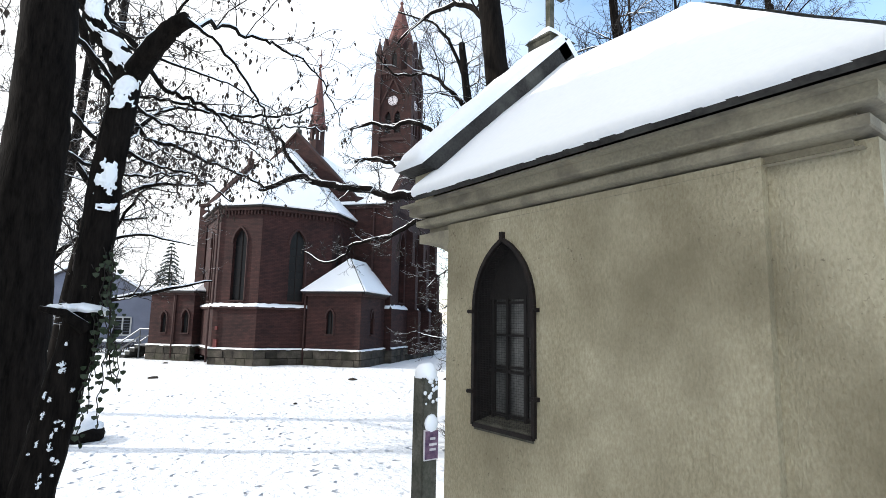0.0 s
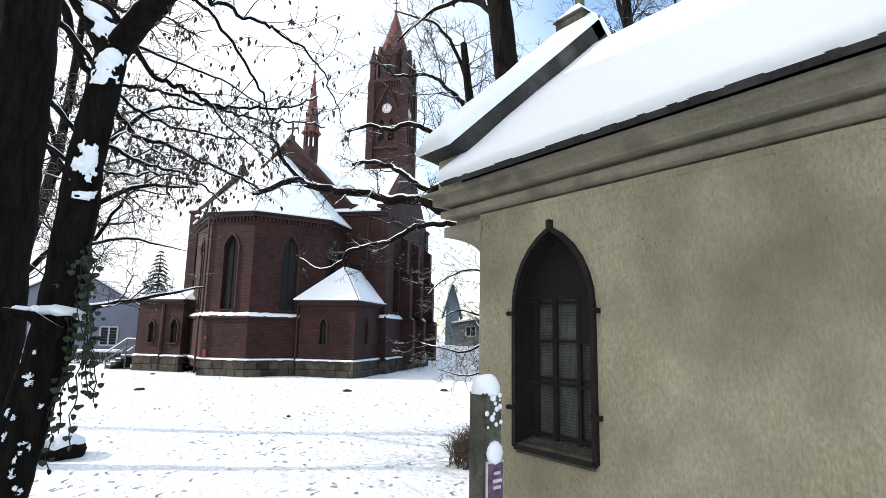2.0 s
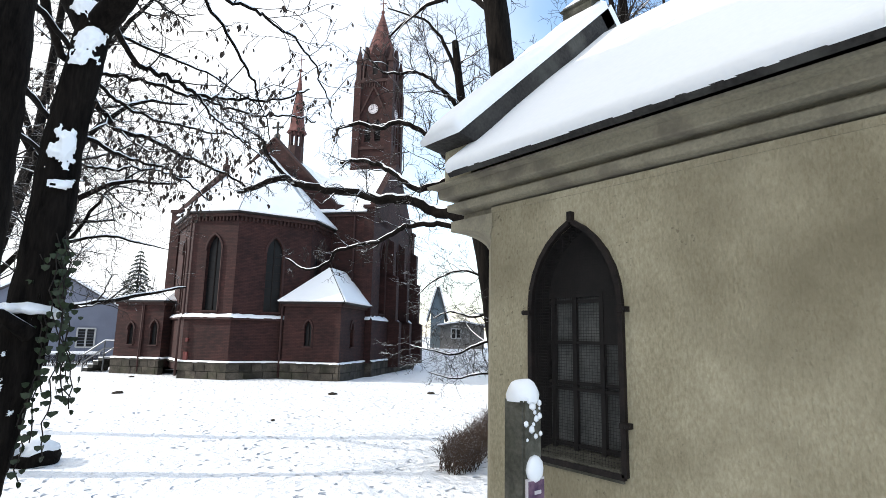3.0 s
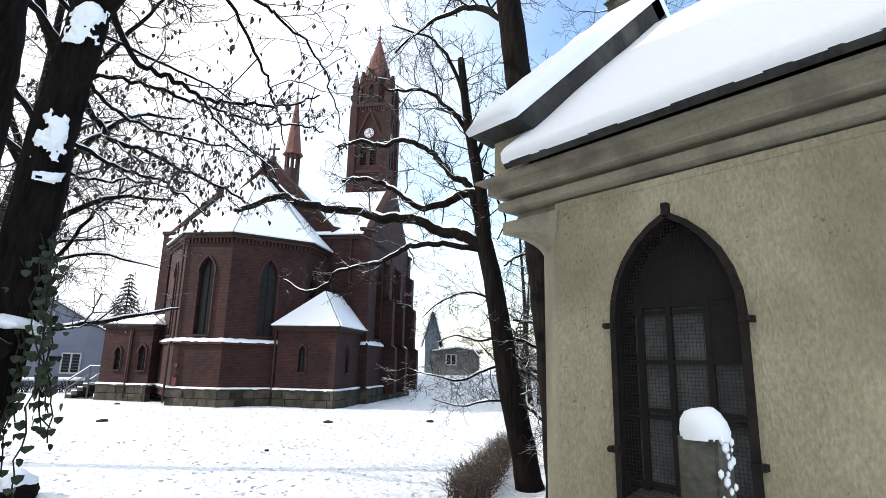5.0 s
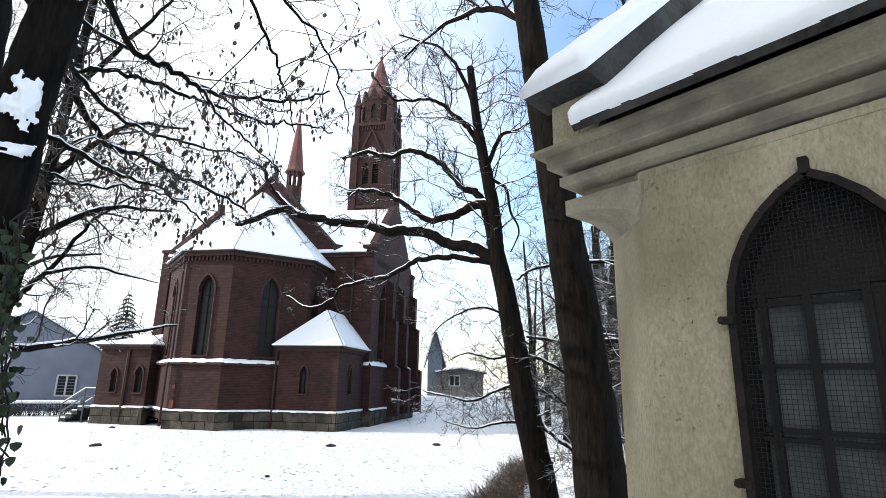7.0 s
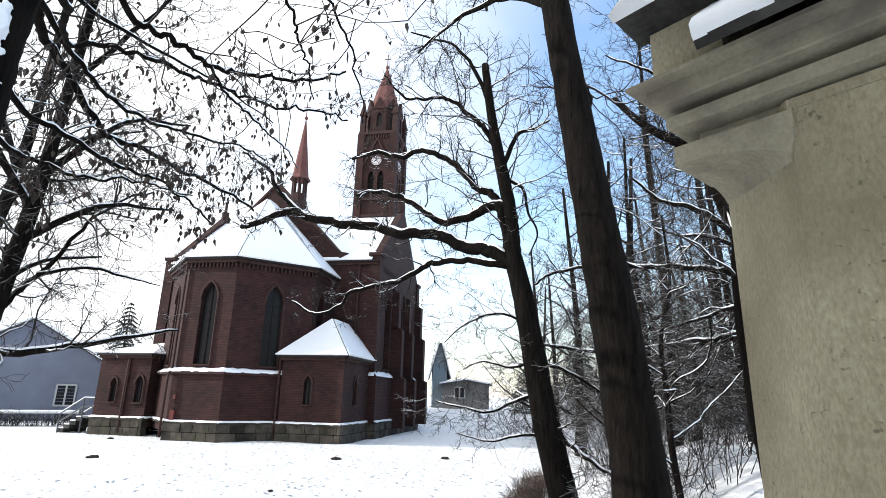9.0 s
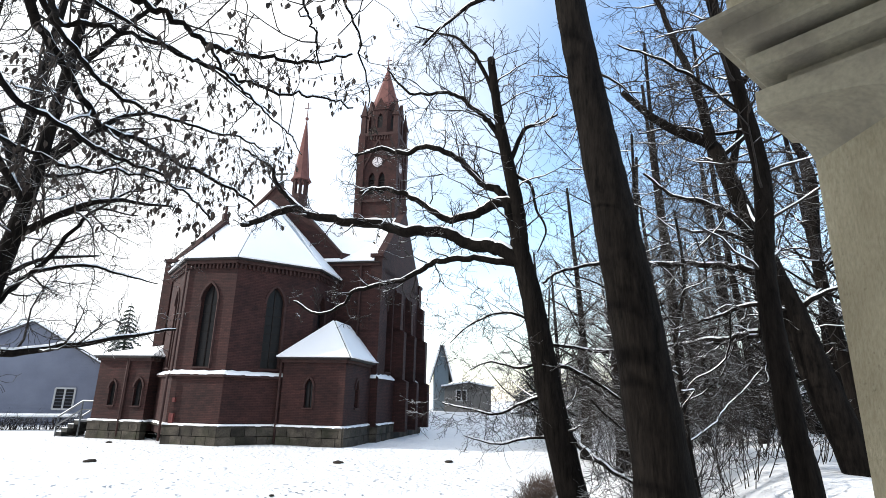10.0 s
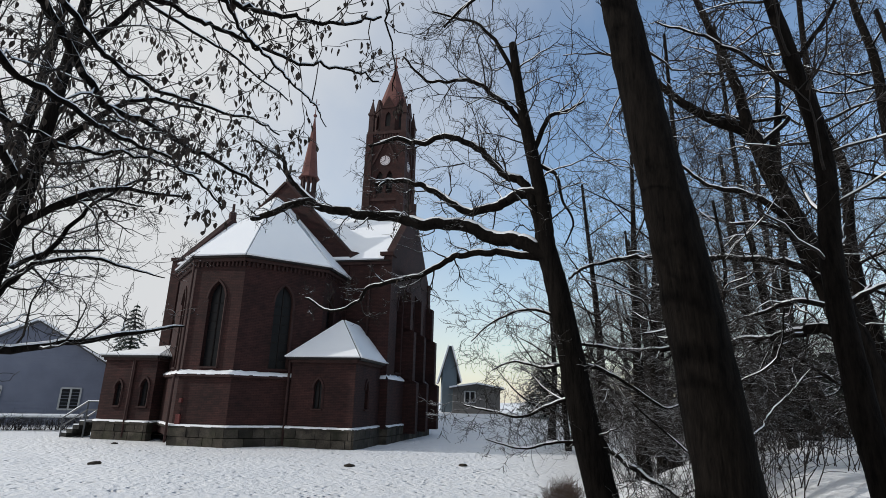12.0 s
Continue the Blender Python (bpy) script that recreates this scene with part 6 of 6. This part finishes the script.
def hedge():
    """A low clipped hedge of dense brown twigs along the foot of the bank."""
    a, b = np.array([6.75, 8.85]), np.array([11.6, 12.3])
    rg = random.Random(77)
    e = thing("hedge", (6.75, 8.85, ground_z(6.75, 8.85)), "low clipped brown leafless hedge in the snow", "hedge")
    t = {"twig": Buffer(), "leaf": Buffer()}
    for i in range(640):
        s = rg.random()
        q = a + (b - a) * s ** 1.4 + np.array([rg.uniform(-0.26, 0.26), rg.uniform(-0.26, 0.26)])
        grow(t, (q[0], q[1], ground_z(*q)), (rg.gauss(0, 0.3), rg.gauss(0, 0.3), 1), rg.uniform(0.34, 0.46), 0.008, 1, rg, 0.03, 0.22, 0, 1.4)
    t["twig"].link("brushwood", M_HEDGE, e)


hedge()

# ---- stump, clods ----
def lump(name, c, s, mat, label, cat, seed):
    bm = bmesh.new()
    bmesh.ops.create_icosphere(bm, subdivisions=3, radius=1.0)
    for v in bm.verts:
        v.co *= 1 + 0.3 * noise.noise(v.co * 1.7 + Vector((seed, 0, 0)))
        v.co = Vector((v.co.x * s[0] + c[0], v.co.y * s[1] + c[1], v.co.z * s[2] + c[2]))
    return part(name, bm, mat, None, label, smooth=True)


SX, SY = 1.36, 12.9
SZ = ground_z(SX, SY)
e = thing("stump", (SX, SY, SZ), "dark tree stump half buried under rounded snow", "stump")
for nm, c, sc, m_ in (("wood", (SX, SY, SZ + 0.08), (0.34, 0.33, 0.19), M_BARK), ("snow_cap", (SX - 0.02, SY + 0.05, SZ + 0.22), (0.32, 0.32, 0.2), M_SNOW)):
    o = lump(nm, c, sc, m_, "", "", len(nm))
    o.data.transform(Matrix.Translation(-e.location))
    o.parent = e
for k, (x, y, s) in enumerate(((3.76, 20.8, 0.16), (9.2, 17.65, 0.15), (12.38, 16.64, 0.13), (6.0, 14.6, 0.06), (5.2, 27.0, 0.1))):
    tagged(lump("earth_clod", (x, y, ground_z(x, y) + 0.02), (s, s * 0.8, s * 0.35), M_SOIL, "small dark earth mound poking through snow", "", k), category="earth clod", group="molehills on the lawn")

# ---- stairs by the side room ----
def stairs():
    e = thing("staircase", cw(1.9, AX - 6.2, 0), "outdoor steel staircase with snowy treads and handrail", "stairs")
    u0, u1 = 1.4, 2.6
    v_top, n, rise, run = AX - 5.95, 4, 0.155, 0.26
    bm = bmesh.new()
    solid(bm, [cw(a, b, 0.58) for a, b in ((u0, v_top), (u1, v_top), (u1, AX - 5.3), (u0, AX - 5.3))], [cw(a, b, 0.63) for a, b in ((u0, v_top), (u1, v_top), (u1, AX - 5.3), (u0, AX - 5.3))])
    part("landing", bm, M_METAL, e)
    for i in range(n):
        z, v = rise * i, v_top - run * (n - i)
        bm = bmesh.new()
        ring = ((u0, v), (u1, v), (u1, v + run + 0.02), (u0, v + run + 0.02))
        solid(bm, [cw(a, b, z) for a, b in ring], [cw(a, b, z + rise) for a, b in ring])
        st = part("step", bm, M_COPING, e)
        bm = bmesh.new()
        solid(bm, [cw(a, b, z + rise) for a, b in ring], [cw(a, b, z + rise + 0.035) for a, b in ring])
        part("tread_snow", bm, M_SNOW, st)
    for u in (u0, u1):
        bm = bmesh.new()
        lo, hi = v_top - run * n, v_top
        for h in (0.42, 0.75):
            bar(bm, cw(u, lo, h - 0.02), cw(u, hi, 0.62 + h), 0.045)
            bar(bm, cw(u, hi, 0.62 + h), cw(u, AX - 5.32, 0.62 + h), 0.045)
        bar(bm, cw(u, lo, -0.05), cw(u, lo, 0.75), 0.05)
        bar(bm, cw(u, hi, -0.05), cw(u, hi, 1.38), 0.05)
        rl = part("railing", bm, M_METAL, e)
        bm = bmesh.new()
        bar(bm, cw(u, lo, 0.76), cw(u, hi, 1.4), 0.05, 0.03)
        bar(bm, cw(u, hi, 1.4), cw(u, AX - 5.32, 1.4), 0.05, 0.03)
        part("rail_snow", bm, M_SNOW, rl)


stairs()

# ---- houses beyond ----
def house(name, origin, ang, w, d, h, ridge, mat, label, windows=(), gable_front=True):
    """A house with its gable to the front: w across, d deep; windows as (across, sill, width, height)."""
    a = radians(ang)
    X, Y = Vector((math.cos(a), math.sin(a), 0)), Vector((-math.sin(a), math.cos(a), 0))
    at = lambda x, y, z: Vector(origin) + X * x + Y * y + Vector((0, 0, z))
    e = thing(name, origin, label, "house")
    bm = bmesh.new()
    ring = [(0, 0), (w, 0), (w, h), (w / 2, ridge), (0, h)]
    solid(bm, [at(x, 0, z) for x, z in ring], [at(x, d, z) for x, z in ring])
    body = part("wall", bm, mat, e)
    bm = bmesh.new()
    z = 0.16
    while z < ridge - 0.2:
        half = w / 2 if z < h else w / 2 * (ridge - z) / (ridge - h)
        bar(bm, at(w / 2 - half, -0.012, z), at(w / 2 + half, -0.012, z), 0.025, 0.02)
        z += 0.17
    if mat == M_SIDING:
        tagged(part("clapboard_joints", bm, mat, body), kind="stuff")
    else:
        bm.free()
    for s in (0, 1):
        q = [at(-0.25, -0.3, h - 0.25 * (ridge - h) / (w / 2)), at(w / 2, -0.3, ridge), at(w / 2, d + 0.3, ridge), at(-0.25, d + 0.3, h - 0.25 * (ridge - h) / (w / 2))]
        if s:
            q = [at(w + 0.25, -0.3, h - 0.25 * (ridge - h) / (w / 2)), at(w / 2, -0.3, ridge), at(w / 2, d + 0.3, ridge), at(w + 0.25, d + 0.3, h - 0.25 * (ridge - h) / (w / 2))]
        for nm, m_, lo, th in (("roof", M_SLATE, 0.0, 0.08), ("roof_snow", M_SNOW, 0.08, 0.12)):
            p = [Vector(c) for c in q]
            nn = (p[1] - p[0]).cross(p[2] - p[0]).normalized()
            nn = nn if nn.z > 0 else -nn
            bm = bmesh.new()
            solid(bm, [c + nn * lo for c in p], [c + nn * (lo + th) for c in p])
            part(nm, bm, m_, e)
    for x, z, ww, hh in windows:
        bm = bmesh.new()
        bm.faces.new([bm.verts.new(at(a_, -0.02, b_)) for a_, b_ in ((x, z), (x + ww, z), (x + ww, z + hh), (x, z + hh))])
        win = part("window", bm, M_GLASS, e)
        bm = bmesh.new()
        for a_, b_, c_, d_ in ((x, z, x + ww, z), (x, z + hh, x + ww, z + hh), (x, z, x, z + hh), (x + ww, z, x + ww, z + hh), (x + ww / 2, z, x + ww / 2, z + hh)):
            bar(bm, at(a_, -0.05, b_), at(c_, -0.05, d_), 0.08)
        part("window_frame", bm, M_WHITE, win)
    return e


house("house", (-0.9, 41.5, 0.0), -13, 8.0, 7, 2.9, 5.3, M_SIDING, "weatherboarded house tinted grey-blue for haze and shade, with snowy gable roof", ((2.1, 0.8, 0.9, 1.1), (5.6, 0.8, 0.9, 1.1)))
house("house", (29.6, 38.6, 0.85), -38, 1.15, 5, 3.2, 5.2, M_BLUEGREY, "narrow blue-grey gabled house in the distance")
house("house", (29.2, 36.8, 0.8), -40, 3.6, 4, 1.9, 2.2, M_GREY, "low grey outbuilding with a dark window", ((0.9, 0.9, 0.8, 0.8),))


def clipped_hedge():
    e = thing("hedge", (0, 36, 0), "long clipped hedge with a snowy top beside the street", "hedge")
    rg = random.Random(9)
    t = {"twig": Buffer(), "leaf": Buffer()}
    for i in range(700):
        x = rg.uniform(-8, 5.2)
        grow(t, (x, 36.3 - 0.12 * x + rg.uniform(-0.25, 0.25), 0), (rg.gauss(0, 0.3), rg.gauss(0, 0.3), 1), rg.uniform(0.5, 0.7), 0.012, 1, rg, 0, 0.2, 0, 1.0)
    t["twig"].link("brushwood", M_TWIG, e)
    b = Buffer()
    pts = [(x, 36.3 - 0.12 * x, 0.62) for x in np.arange(-8, 5.3, 0.3)]
    b.add(rings(pts, [0.24 + 0.05 * noise.noise((i * 0.7, 0, 0)) for i in range(len(pts))], 6) * np.array([1, 1, 0.35]) + np.array([0, 0, 0.41]), tube_faces(len(pts), 6))
    b.link("hedge_snow", M_SNOW, e)


clipped_hedge()


def conifer(x, y, h, rad, seed, label):
    rg = random.Random(seed)
    e = thing("conifer", (x, y, ground_z(x, y)), label, "tree")
    z0 = ground_z(x, y)
    b, tr = Buffer(), Buffer()
    tr.add(rings([(x, y, z0 - 0.1), (x, y, z0 + h)], [0.02 * h, 0.01], 7), tube_faces(2, 7))
    tr.link("trunk", M_BARK, e)
    tiers = int(h * 3.2)
    for k in range(tiers):
        f = k / tiers
        z = z0 + h * (0.08 + 0.9 * f)
        for j in range(int(17 - 8 * f)):
            a = rg.uniform(0, 6.28)
            ln = rad * (1 - f) * rg.uniform(0.7, 1.1) + 0.1
            d, s = np.array([math.cos(a), math.sin(a), 0]), np.array([-math.sin(a), math.cos(a), 0])
            for q in range(7):
                g = (q + 0.5) / 7
                c = np.array([x, y, z]) + d * ln * g + np.array([0, 0, 0.1 - 0.5 * ln * g * g])
                for w in (-1, 1):
                    tipv = c + s * w * ln * 0.32 * (1.1 - g) + d * 0.15 * ln + np.array([0, 0, rg.uniform(-0.16, 0.0)])
                    b.add([c, c + d * ln * 0.12, tipv, c - d * ln * 0.05 + np.array([0, 0, -0.06])], [(0, 1, 2), (0, 2, 3)])
    b.link("foliage", M_NEEDLE, e, "dark needles dusted with snow", False)


conifer(8.6, 47, 7.5, 2.6, 1, "dark green spruce behind the side room")
for k, (x, y, h, r) in enumerate(((24, 14.5, 5.5, 2.2), (27, 12.5, 5, 2.2), (30, 10.5, 6, 2.4), (33, 15, 6, 2.5), (33, 31, 4.5, 2.2), (36, 29, 5, 2.4), (30, 24, 4, 2.0))):
    conifer(x, y, h, r, 20 + k, "dark dense spruce at the edge of the wood")
# tall evergreen hedges: an unseen one beside the path, added to shade the chapel's wall, one at the far edge of the
# wood
def tall_hedge(a, b, z0, h0, h1, count, leaf, label):
    a, b = np.array(a), np.array(b)
    mid = (a + b) / 2
    e = thing("tall_hedge", (*mid, z0), label, "hedge")
    d = (b - a) / np.linalg.norm(b - a)
    n = np.array([-d[1], d[0]])
    bm = bmesh.new()
    ring = [a - n * 0.4, b - n * 0.4, b + n * 0.4, a + n * 0.4]
    solid(bm, [(*q, z0 - 0.4) for q in ring], [(*q, h) for q, h in zip(ring, (h0, h1, h1, h0))])
    part("core", bm, M_NEEDLE, e)
    rg = random.Random(15)
    buf = Buffer()
    for k in range(count):
        s_ = rg.random()
        h = h0 + (h1 - h0) * s_ + 0.25 * noise.noise((s_ * 9, leaf, 0))
        q = a + (b - a) * s_ + n * rg.choice((-1, 1)) * rg.uniform(0.36, 0.56)
        c = np.array([q[0], q[1], rg.uniform(z0 - 0.3, h + 0.1)])
        u = np.array([rg.gauss(0, 1), rg.gauss(0, 1), rg.gauss(0, 1)]) * leaf
        v = np.array([rg.gauss(0, 1), rg.gauss(0, 1), rg.gauss(0, 1)]) * leaf * 0.7
        buf.add([c, c + u, c + u + v, c + v], [(0, 1, 2, 3)])
    o = buf.link("leaves", M_NEEDLE, e, "", False)
    o["kind"] = "stuff"


tall_hedge((-8.0, 1.95), (-1.9, 7.3), 0.0, 8.4, 6.9, 14000, 0.07, "tall dense evergreen hedge out of view, added to shade the chapel wall")
tall_hedge((25.6, 15.1), (33.5, 8.7), 0.9, 3.5, 4.4, 9000, 0.14, "dark evergreen hedge at the far edge of the wood")

# stone pieces of the plinth
plinth_stones(lower[2:5], 0.11)
plinth_stones([sac_line[1], sac_line[2], sac_line[3]], 0.08)
plinth_stones([twin_line[0], twin_line[1], twin_line[2]], 0.08)
plinth_stones([(T0 - 0.1, AX + TV + 0.15), (T1 + 0.1, AX + TV + 0.15)], 0.08)
